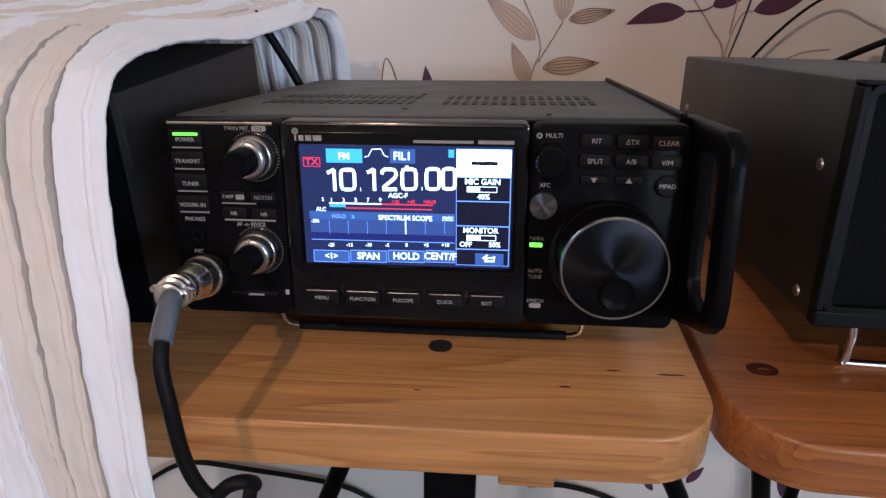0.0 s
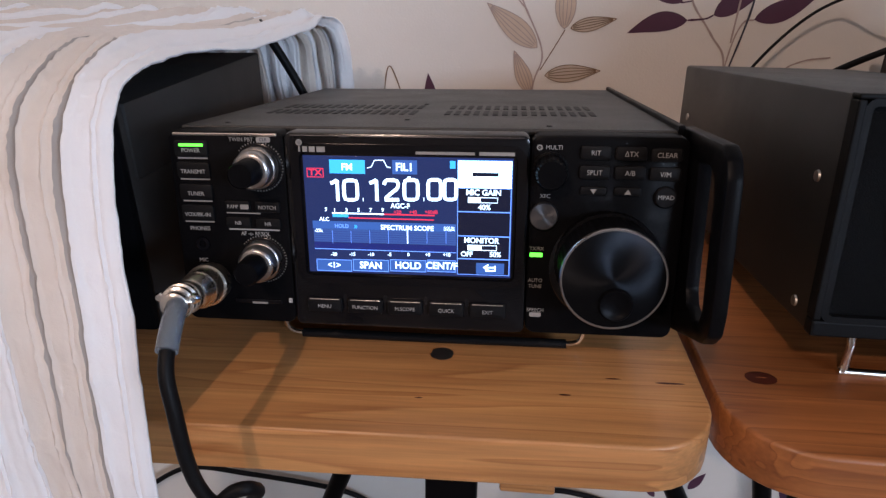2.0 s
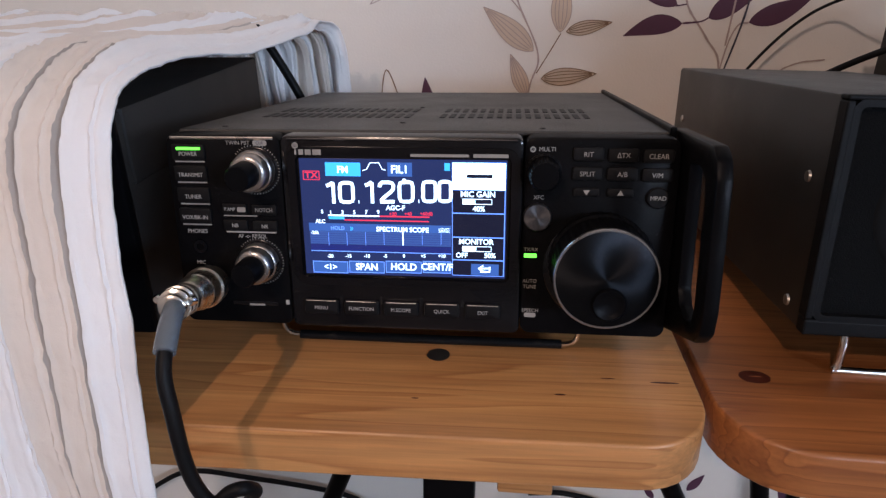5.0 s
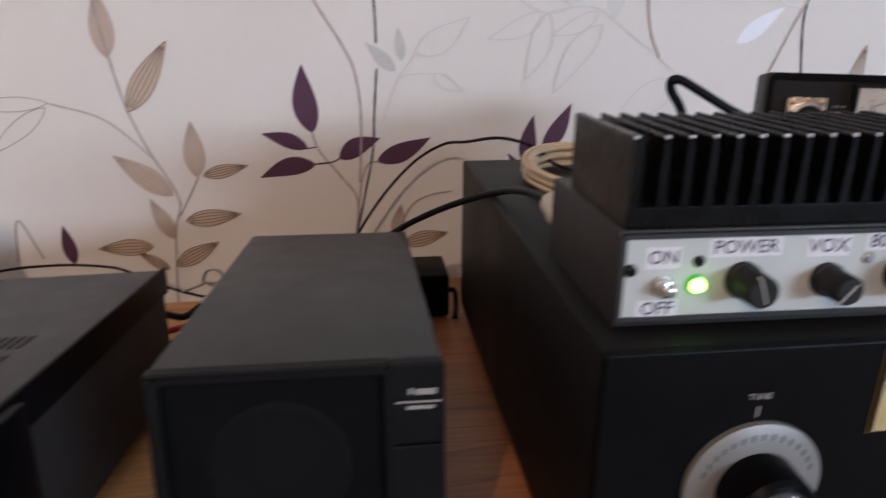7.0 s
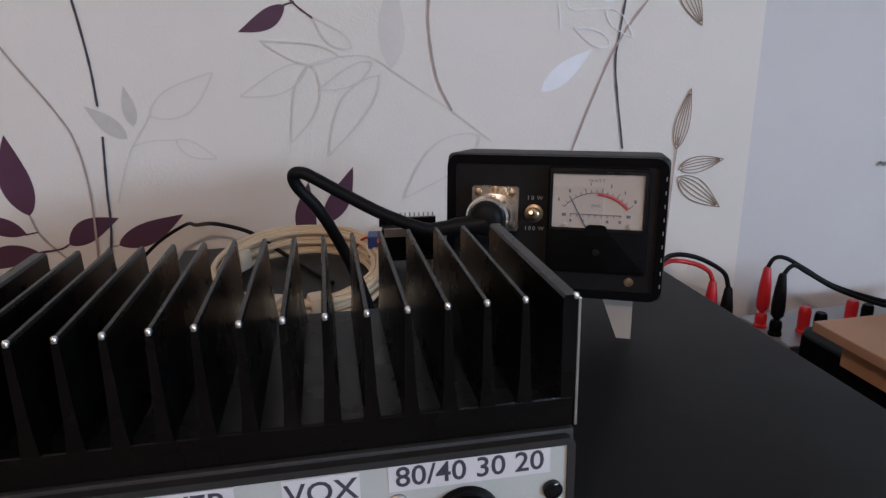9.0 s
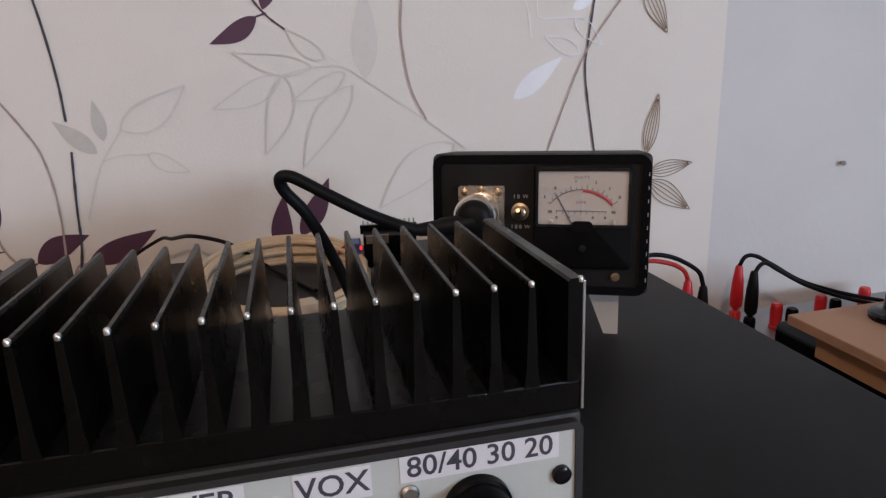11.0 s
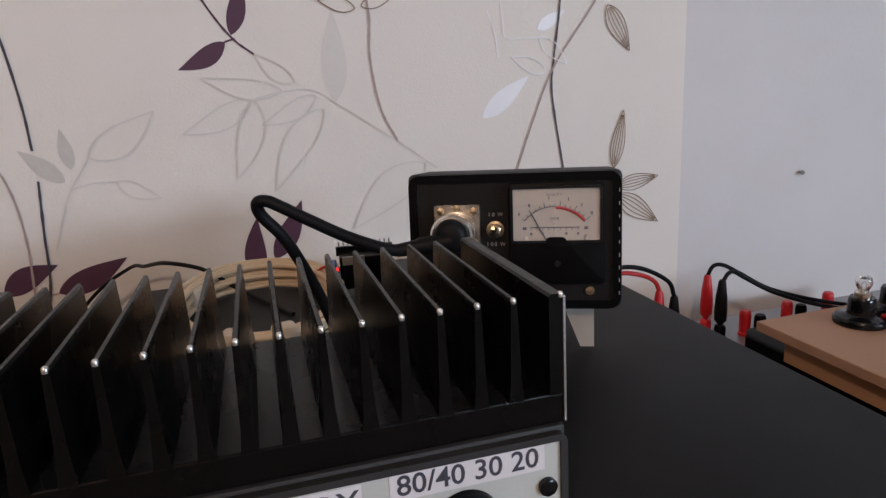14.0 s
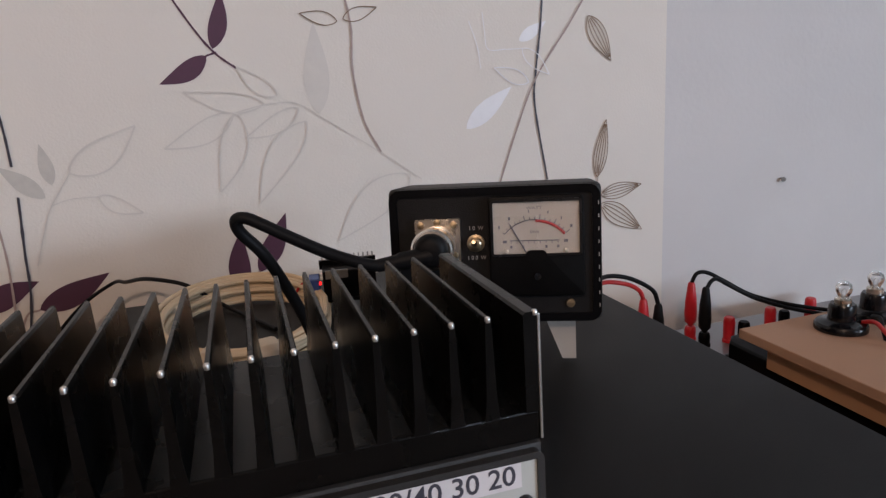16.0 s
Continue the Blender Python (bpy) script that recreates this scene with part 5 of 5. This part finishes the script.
run = [(176, -400), (182, -200), (185, -60), (187, 0), (196, 50), (212, 88), (232, 122), (252, 146), (282, 157), (330, 159), (440, 152), (560, 150), (618, 148), (648, 126), (658, 80), (662, -40)]
hem = [-168, -162, -159, -159, -163, -171, -179, -183, -186, -190, -192, -186, -184, -170, -166, -160]
line = glide([(h, y, z) for h, (y, z) in zip(hem, run)], 12)
cloth = bmesh.new()
COLS = 250
grid = []
cream = []
for k, q in enumerate(line):
    ahead = line[min(k + 1, len(line) - 1)] - line[max(k - 1, 0)]
    out_y, out_z = -ahead.z, ahead.y
    size = math.hypot(out_y, out_z) or 1
    out_y, out_z = out_y / size, out_z / size
    row = []
    strips = []
    reach = 0.0
    rear = min(1.0, max(0.0, (k - 118) / 25))
    for c in range(COLS):
        s = c * 1.26
        strip = int((s + 1) // 20)
        tier = ((s + 1) % 20) / 20
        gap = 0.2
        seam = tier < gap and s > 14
        # the slits between the strips open and close along their length
        reach += 1.26 * ((0.75 + 1.1 * noise.noise((k * 0.035, strip * 3.1, 6.0))) if seam else 1.0)
        d = max(0.2 * s, reach)
        wob = 5 * noise.noise((k * 0.018, s * 0.012, 2.0)) + 0.9 * noise.noise((k * 0.11, s * 0.02, 5.0))
        if seam:
            lift = -9 * (1 - 0.7 * rear) * (0.75 + 0.6 * noise.noise((k * 0.06, strip * 2.3, 8.0))) * math.sin(math.pi * tier / gap)
        else:
            lift = 2.5 * (tier - gap) / 0.8
        # puckered stitching along both edges of each slit
        for edge, w in ((gap + 0.07, 0.05), (gap + 0.22, 0.04), (0.96, 0.05)):
            lift += (1.3 + 1.6 * noise.noise((k * 0.9, strip + edge * 7, 3.0))) * math.exp(-((tier - edge) / w) ** 2)
        # slit columns get the darker linen: their shade is put into the colour
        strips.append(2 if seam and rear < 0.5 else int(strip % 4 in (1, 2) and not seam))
        lift += 4.5 * noise.noise((k * 0.05, s * 0.03, 9.0)) + 1.1 * noise.noise((k * 0.33, s * 0.09, 4.0)) + 0.5 * noise.noise((k * 0.8, s * 0.3, 7.0))
        lift += (3.6 * math.sin(s * 0.33 + 1.4 * math.sin(k * 0.05)) + 9.0 * noise.noise((k * 0.11, s * 0.05, 11.0))) * rear
        sag = math.sin(math.pi * min(1.0, max(0.0, (k - 84) / 66)))
        drop = -max(0.0, 20 - s) * 0.42 * sag * (0.9 + 0.4 * noise.noise((k * 0.07, 7, 1)))
        x = q.x - d - wob + 1.2 * noise.noise((k * 0.12, 3.3, s * 0.01)) - drop * 0.5
        row.append(cloth.verts.new((x, q.y + out_y * lift, q.z + out_z * lift + drop)))
    grid.append(row)
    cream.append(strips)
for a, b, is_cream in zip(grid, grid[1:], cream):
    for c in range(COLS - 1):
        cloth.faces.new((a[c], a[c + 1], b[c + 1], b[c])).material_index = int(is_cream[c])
bmesh.ops.recalc_face_normals(cloth, faces=cloth.faces[:])
cloth_ob = part("draped_cloth", cloth, LINEN, None, "", True)
tagged(cloth_ob, "white ruffled linen cloth draped over the dark box", "cloth")
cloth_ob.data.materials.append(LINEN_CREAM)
cloth_ob.data.materials.append(LINEN_SEAM_SHADE)
thick = cloth_ob.modifiers.new("thickness", "SOLIDIFY")
thick.thickness, thick.offset = 0.0012, 0.0


# ---- cables, coil and small parts about the amplifiers ----
def cable(name, points, radius, material, label, category="cable", steps=8):
    return tagged(part(name, tube(points, radius, 10, steps), material, None, "", True), label, category)


cable("thin_cable", [(226, 700, 2), (230, 712, 55), (262, 716, 108), (300, 716, 150), (333, 707, 172), (352, 660, 183), (374, 612, 195), (398, 597, 192), (411, 592, 185), (427, 588, 173), (445, 555, 171), (461, 520, 171)], 1.6, BLACK_RUBBER, "thin black cable rising over the amplifier to the coil")
cable("black_cable", [(225, 640, 2), (240, 622, 72), (274, 570, 118), (312, 535, 148), (347, 495, 171), (359, 440, 186.5), (365, 386, 192)], 2.9, BLACK_RUBBER, "black cable running to the back of the small amplifier")
conn = thing("cable_connector", Matrix.Identity(4), "pale cable connector behind the small amplifier", "connector")
part("plug_body", along((364, 394, 192), (368, 359, 188), [(0, 5), (0.15, 8), (0.5, 8.5), (0.52, 10), (0.9, 10), (1, 9)]), plain("cream_plastic", (0.55, 0.50, 0.42), 0.5), conn, smooth=True)
part("collar", along((368, 365, 188.5), (369, 356, 187.8), [(0, 10.8), (0.9, 10.8), (1, 9)]), NICKEL, conn, smooth=True)

coil = thing("cable_coil", turned(0.441, 0.530, 0.169), "coil of cream twin cable lying on the black amplifier", "cable")
for k in range(9):
    rx, ry = 50 + 3.2 * (k % 3) + 1.5 * noise.noise((k, 0, 0)), 66 + 4.0 * (k % 3)
    z = 3.0 + 4.2 * (k // 3) + 0.6 * k
    pts = []
    for j in range(15):
        a = 2 * math.pi * j / 14
        wob = 1 + 0.035 * noise.noise((math.cos(a) * 1.5 + k, math.sin(a) * 1.5, k * 0.7))
        tilt = 5.0 * math.sin(a) * (k / 9)
        pts.append((rx * wob * math.cos(a), ry * wob * math.sin(a), z + tilt + 1.8 * noise.noise((j * 0.7, k * 1.7, 2.0))))
    pts[-1] = pts[0]
    part("turn", tube(pts, 1.9, 8, 6), CREAM_CABLE, coil, smooth=True)
for a in (-1.9, -1.35, 2.6):
    cx, cy = 53 * math.cos(a), 70 * math.sin(a)
    bm = block(-7, 7, -7.0, 7.0, 0, 15, 2.5)
    bmesh.ops.rotate(bm, verts=bm.verts[:], cent=(0, 0, 0), matrix=Matrix.Rotation(a + math.pi / 2, 3, "Z"))
    bmesh.ops.translate(bm, verts=bm.verts[:], vec=(cx, cy, 1.5))
    part("paper_wrap", bm, plain("cream_tape", (0.60, 0.51, 0.40), 0.6), coil, "white tape wrap", smooth=True)

coax = thing("coax_lead", Matrix.Identity(4), "thick black coaxial lead looping up to the power meter socket", "cable")
tip = [tuple(meter.matrix_world @ (Vector((24.0, y, -29.6)) * 0.001) * 1000) for y in (-19.0, -25.0)]
part("plug_face", along(tip[0], tip[1], [(0, 8.6), (0.5, 8.4), (0.85, 7.0), (1, 4.5)]), BLACK_RUBBER, coax, smooth=True)
part("plug_boot", along((536, 391, 241), (508, 392, 239.2), [(0, 5.4), (0.14, 5.4), (0.18, 4.7), (0.6, 4.3), (0.64, 3.7), (1, 3.2)]), BLACK_RUBBER, coax, smooth=True)
part("lead", tube([(522, 391.3, 240), (507, 392, 239.5), (487, 396, 247), (468, 400, 257.5), (457, 403, 264), (450, 405, 267.5), (445.5, 407, 266.5), (447, 409, 260), (456, 411, 248), (465, 417, 229), (473, 423, 208), (482, 428, 178)], 3.0, 14), BLACK_RUBBER, coax, smooth=True)

module = thing("circuit_module", turned(0.519, 0.552, 0.169, -0.12), "small black circuit module with pin header and blue terminal", "circuit board")
part("board", block(-22, 22, -14, 14, 8, 9.6), BLACK_SATIN, module)
part("heat_sink", block(-20, 18, -10, 10, 9.6, 30, 0.8), BLACK_SATIN, module)
for k in range(12):
    part("pin", block(-20 + k * 3.4, -19 + k * 3.4, 11, 11.7, 9.6, 37), STEEL, module)
part("pin_header", block(-22, 20, 9.8, 13, 27, 33.5), BLACK_SATIN, module)
part("chip", block(-18, -2, -11.5, -10, 25, 31), STEEL, module)
part("terminal", block(-30, -22.2, -12, 4, 8, 26, 0.8), plain("blue_terminal", (0.02, 0.06, 0.24), 0.4), module, "blue screw terminal")
part("light", block(-22.8, -21.2, -14.8, -13.6, 22.2, 24.6), RED_LED, module, "lit red light")
for x in (-18, 16):
    for y in (-11, 11):
        part("spacer", upright([(2.4, 0.2), (2.4, 8)], 10, x, y), NICKEL, module, smooth=True)
cable("red_lead", [(494, 556, 189), (488, 560, 190), (482, 566, 184), (478, 575, 172)], 1.0, RED_WIRE, "thin red lead from the circuit module")

# behind the transceiver and the loudspeaker
pl = thing("coax_plug", Matrix.Identity(4), "nickel coaxial plugs joined end to end behind the radio", "plug")
part("plug_body", along((82, 604, 36), (146, 612, 62), [(0, 4), (0.05, 6.5), (0.32, 6.5), (0.34, 9.5), (0.6, 9.5), (0.62, 7.2), (0.9, 7.2), (1, 4)]), NICKEL, pl, smooth=True)
part("tail", tube([(82, 604, 36), (66, 596, 28), (50, 580, 40), (40, 540, 60)], 3.4), BLACK_RUBBER, pl, smooth=True)
ring = [(92 + 9 * math.cos(k * math.pi / 6), 622, 58 + 9 * math.sin(k * math.pi / 6)) for k in range(13)]
cable("grey_lead", [(60, 622, 44), (78, 622, 50)] + ring[7:] + ring[1:8] + [(104, 620, 52), (130, 625, 46)], 1.5, STEEL, "grey lead in a small loop behind the radio")
cable("red_power_lead", [(50, 590, 16), (78, 596, 20), (104, 600, 22), (122, 606, 32), (148, 610, 38)], 3.2, RED_WIRE, "red power lead behind the radio")
cable("black_power_lead", [(50, 580, 8), (80, 590, 6), (108, 604, 12), (126, 612, 24), (150, 616, 30)], 2.6, BLACK_RUBBER, "black power lead behind the radio")
rod = thing("metal_rod", Matrix.Identity(4), "dark metal rod with a black ball end lying between boards", "rod")
part("shaft", along((109.5, 345, 3), (107, 600, 4), [(0, 5.0), (0.04, 5.0), (0.045, 5.8), (0.08, 5.8), (0.085, 4.6), (1, 4.6)], 18), plain("dark_steel", (0.12, 0.11, 0.10), 0.4, metal=0.8), rod, smooth=True)
part("ball", upright([(0.1, 0.4), (8, 2), (12, 9), (12, 14), (8, 22), (0.1, 25)], 20, 107, 600), BLACK_RUBBER, rod, smooth=True)
adaptor = thing("mains_adaptor", Matrix.Identity(4), "black mains adaptor box standing on the desk behind the speaker", "adaptor")
part("body", block(264, 331, 628, 690, 0.3, 48, 3.0), BLACK_SATIN, adaptor, smooth=True)
part("plug_tail", tube([(331, 650, 22), (339, 648, 21), (340, 640, 8), (336, 620, 2)], 3.0), BLACK_RUBBER, adaptor, smooth=True)

# ---- the right-hand end of the desk ----
strip = thing("terminal_strip", Matrix.Identity(4), "grey metal terminal box with red and black binding posts", "terminal box")
part("box", block(884, 1180, 590, 668, 0.3, 45, 1.5), plain("grey_metal", (0.32, 0.32, 0.33), 0.4, metal=0.5, vary=0.1), strip)


def post(x, y, material, name, up):
    rows = [(5.0, 45), (6.4, 45.3), (6.4, 48), (5.6, 49), (5.9, 62 + up), (5.4, 66 + up), (4.4, 67.5 + up), (0.1, 67.5 + up)]
    part(name, upright(rows, 20, x, y), material, strip, smooth=True)


for x, y, m, up in ((887, 638, RED_PLASTIC, -7), (888, 617, BLACK_SATIN, -7), (918, 616, RED_PLASTIC, 5), (927, 605, BLACK_SATIN, 2), (977, 622, RED_PLASTIC, 4), (1001, 627, BLACK_SATIN, -5), (1037, 627, RED_PLASTIC, 4)):
    post(x, y, m, "red_post" if m is RED_PLASTIC else "black_post", up)


def test_lead(x, y, base, material, wire, points, label):
    lead = thing("test_lead", Matrix.Identity(4), label, "test lead", "test leads at the terminals")
    part("banana_plug", upright([(2.4, base), (3.2, base + 1.6), (6.0, base + 5), (6.4, base + 14), (5.6, base + 30), (3.6, base + 46), (2.6, base + 48)], 18, x, y), material, lead, smooth=True)
    part("wire", tube([(x, y, base + 44)] + points, 2.1, 10), wire, lead, smooth=True)


test_lead(887, 638, 61, RED_PLASTIC, BLACK_RUBBER, [(888, 638, 110), (893, 637, 118), (903, 634, 118), (920, 628, 108), (950, 618, 90), (1000, 600, 75), (1060, 580, 66), (1160, 560, 60)], "red banana plug on a black lead over the terminal box")
test_lead(888, 617, 61, BLACK_RUBBER, BLACK_RUBBER, [(889, 617, 107), (895, 618, 114), (905, 621, 114), (920, 620, 105), (952, 612, 87), (1000, 596, 71), (1060, 576, 62), (1160, 556, 56)], "black banana plug on a black lead over the terminal box")
test_lead(804, 602, 66, RED_PLASTIC, RED_WIRE, [(803, 602, 116), (797, 601, 125), (780, 598, 134), (752, 592, 140), (700, 540, 146), (640, 480, 190), (618, 450, 222)], "red banana plug and lead behind the power meter")
test_lead(818, 598, 60, BLACK_RUBBER, BLACK_RUBBER, [(817, 598, 110), (810, 598, 124), (782, 596, 140), (752, 590, 146), (704, 540, 150), (646, 480, 194), (622, 450, 226)], "black banana plug and lead behind the power meter")
low = part("low_terminal", block(790, 840, 585, 630, 0.3, 62, 1.5), BLACK_SATIN)
tagged(low, "low black terminal block on the desk", "terminal box")
bb = part("black_case", slab([(848, 244), (1062, 244), (1062, 548), (860, 548), (848, 536)], 0.3, 86.6, 3), BLACK_SATIN, None, "", True)
tagged(bb, "low black plastic case under the wooden lamp box", "box")
lampbox = thing("lamp_box", Matrix.Identity(4), "plain wooden test box with two small bulbs on its lid", "test box")
part("lid", block(816, 1080, 230, 490, 112, 120, 0.8), MDF, lampbox)
part("body", block(834, 1070, 240, 478, 86.8, 111.8, 0.6), plain("mdf_edge", (0.50, 0.28, 0.15), 0.75, vary=0.1, scale=40.0), lampbox)
for cx, cy in ((883, 456), (925, 464)):
    hold = part("bulb_holder", upright([(19, 120.2), (19, 124), (17.5, 126), (11, 127), (10, 128), (9.6, 139), (8.6, 141), (0.1, 141)], 28, cx, cy), BLACK_GLOSS, lampbox, "black bulb holder", True)
    part("bulb_cap", upright([(6.0, 141), (6.0, 144.5), (5.2, 145.5), (0.1, 145.5)], 20, cx, cy), NICKEL, hold, smooth=True)
    part("glass_bulb", upright([(3.6, 145), (3.9, 147), (5.4, 150), (6.0, 153), (5.0, 156.6), (2.6, 158.4), (0.1, 158.8), (0.1, 158.4), (2.4, 158.0), (4.7, 156.3), (5.6, 153), (5.0, 150.2), (3.5, 147.2), (3.2, 145)], 24, cx, cy), PANE, hold, "clear glass bulb", True)
    part("filament", tube([(cx - 2, cy, 145.6), (cx - 2.4, cy, 151), (cx, cy, 153), (cx + 2.4, cy, 151), (cx + 2, cy, 145.6)], 0.3, 6, 3), STEEL, hold)
cable("lamp_wire_red", [(893, 446, 127), (893, 436, 130), (888, 424, 128), (882, 408, 121.8)], 1.6, RED_WIRE, "short red wire on the wooden lid")
cable("lamp_wire_black", [(910, 452, 127), (904, 441, 130), (896, 432, 127), (889, 423, 121.6)], 1.6, BLACK_RUBBER, "short black wire on the wooden lid")

hook = part("wall_pin", along((1111.6, 755, 183.5), (1110.6, 748, 182.5), [(0, 1.6), (0.6, 1.6), (0.7, 3.2), (1, 2.6)], 12), STEEL)
tagged(hook, "tiny dark pin in the white wall", "pin")

# ---- under the boards ----
support = thing("shelf_stand", Matrix.Identity(4), "black steel stand under the pine shelf", "stand")
part("post", block(-52, -13, 338, 372, -750, -24, 2.0), BLACK_SATIN, support)
part("plate", block(-95, 40, 300, 420, -31, -27, 1.0), BLACK_SATIN, support)
for a, b in (((-60, 480, -30), (-178, 500, -352)), ((60, 470, -30), (196, 500, -314)), ((-178, 500, -352), (-250, 520, -750)), ((196, 500, -314), (170, 520, -750))):
    part("brace", along(a, b, [(0, 10), (1, 10)], 12), BLACK_SATIN, support, smooth=True)
part("wood_block", block(4, 46, 349, 362, -169.5, -152, 2.0), PINE, support, "pale wooden block", True)
for a, b in (((215, 480, -28), (276, 500, -306)), ((276, 500, -306), (330, 520, -750)), ((1120, 480, -28), (1140, 500, -750)), ((1120, 260, -28), (1140, 260, -750)), ((420, 700, -28), (420, 700, -750))):
    part("leg", along(a, b, [(0, 9), (1, 9)], 12), BLACK_SATIN, desk, smooth=True)
cable("loose_cable", [(-600, 735, -640), (-530, 738, -575), (-470, 738, -545), (-380, 736, -548), (-250, 735, -562), (-190, 736, -585), (-120, 736, -640)], 4.0, BLACK_RUBBER, "black cable hanging against the wall below the shelf")
cable("loose_cable", [(60, 740, -540), (120, 738, -535), (200, 738, -560), (280, 738, -620)], 4.0, BLACK_RUBBER, "black cable hanging against the wall below the shelf")
cable("dark_strap", [(-226, 552, 150), (-215, 550, 135), (-204, 550, 117), (-192, 550, 95), (-182, 552, 70), (-176, 556, 30), (-172, 560, 3)], 4.0, BLACK_RUBBER, "black cable hanging down behind the covered box")
cable("thin_lead", [(-240, 690, 2), (-195, 690, 30), (-142, 690, 47.5), (-84, 690, 52), (-39, 690, 49), (-14, 690, 42.5), (28, 690, 21), (62, 690, 9), (100, 690, 2)], 1.5, BLACK_RUBBER, "thin black lead arching behind the radio")
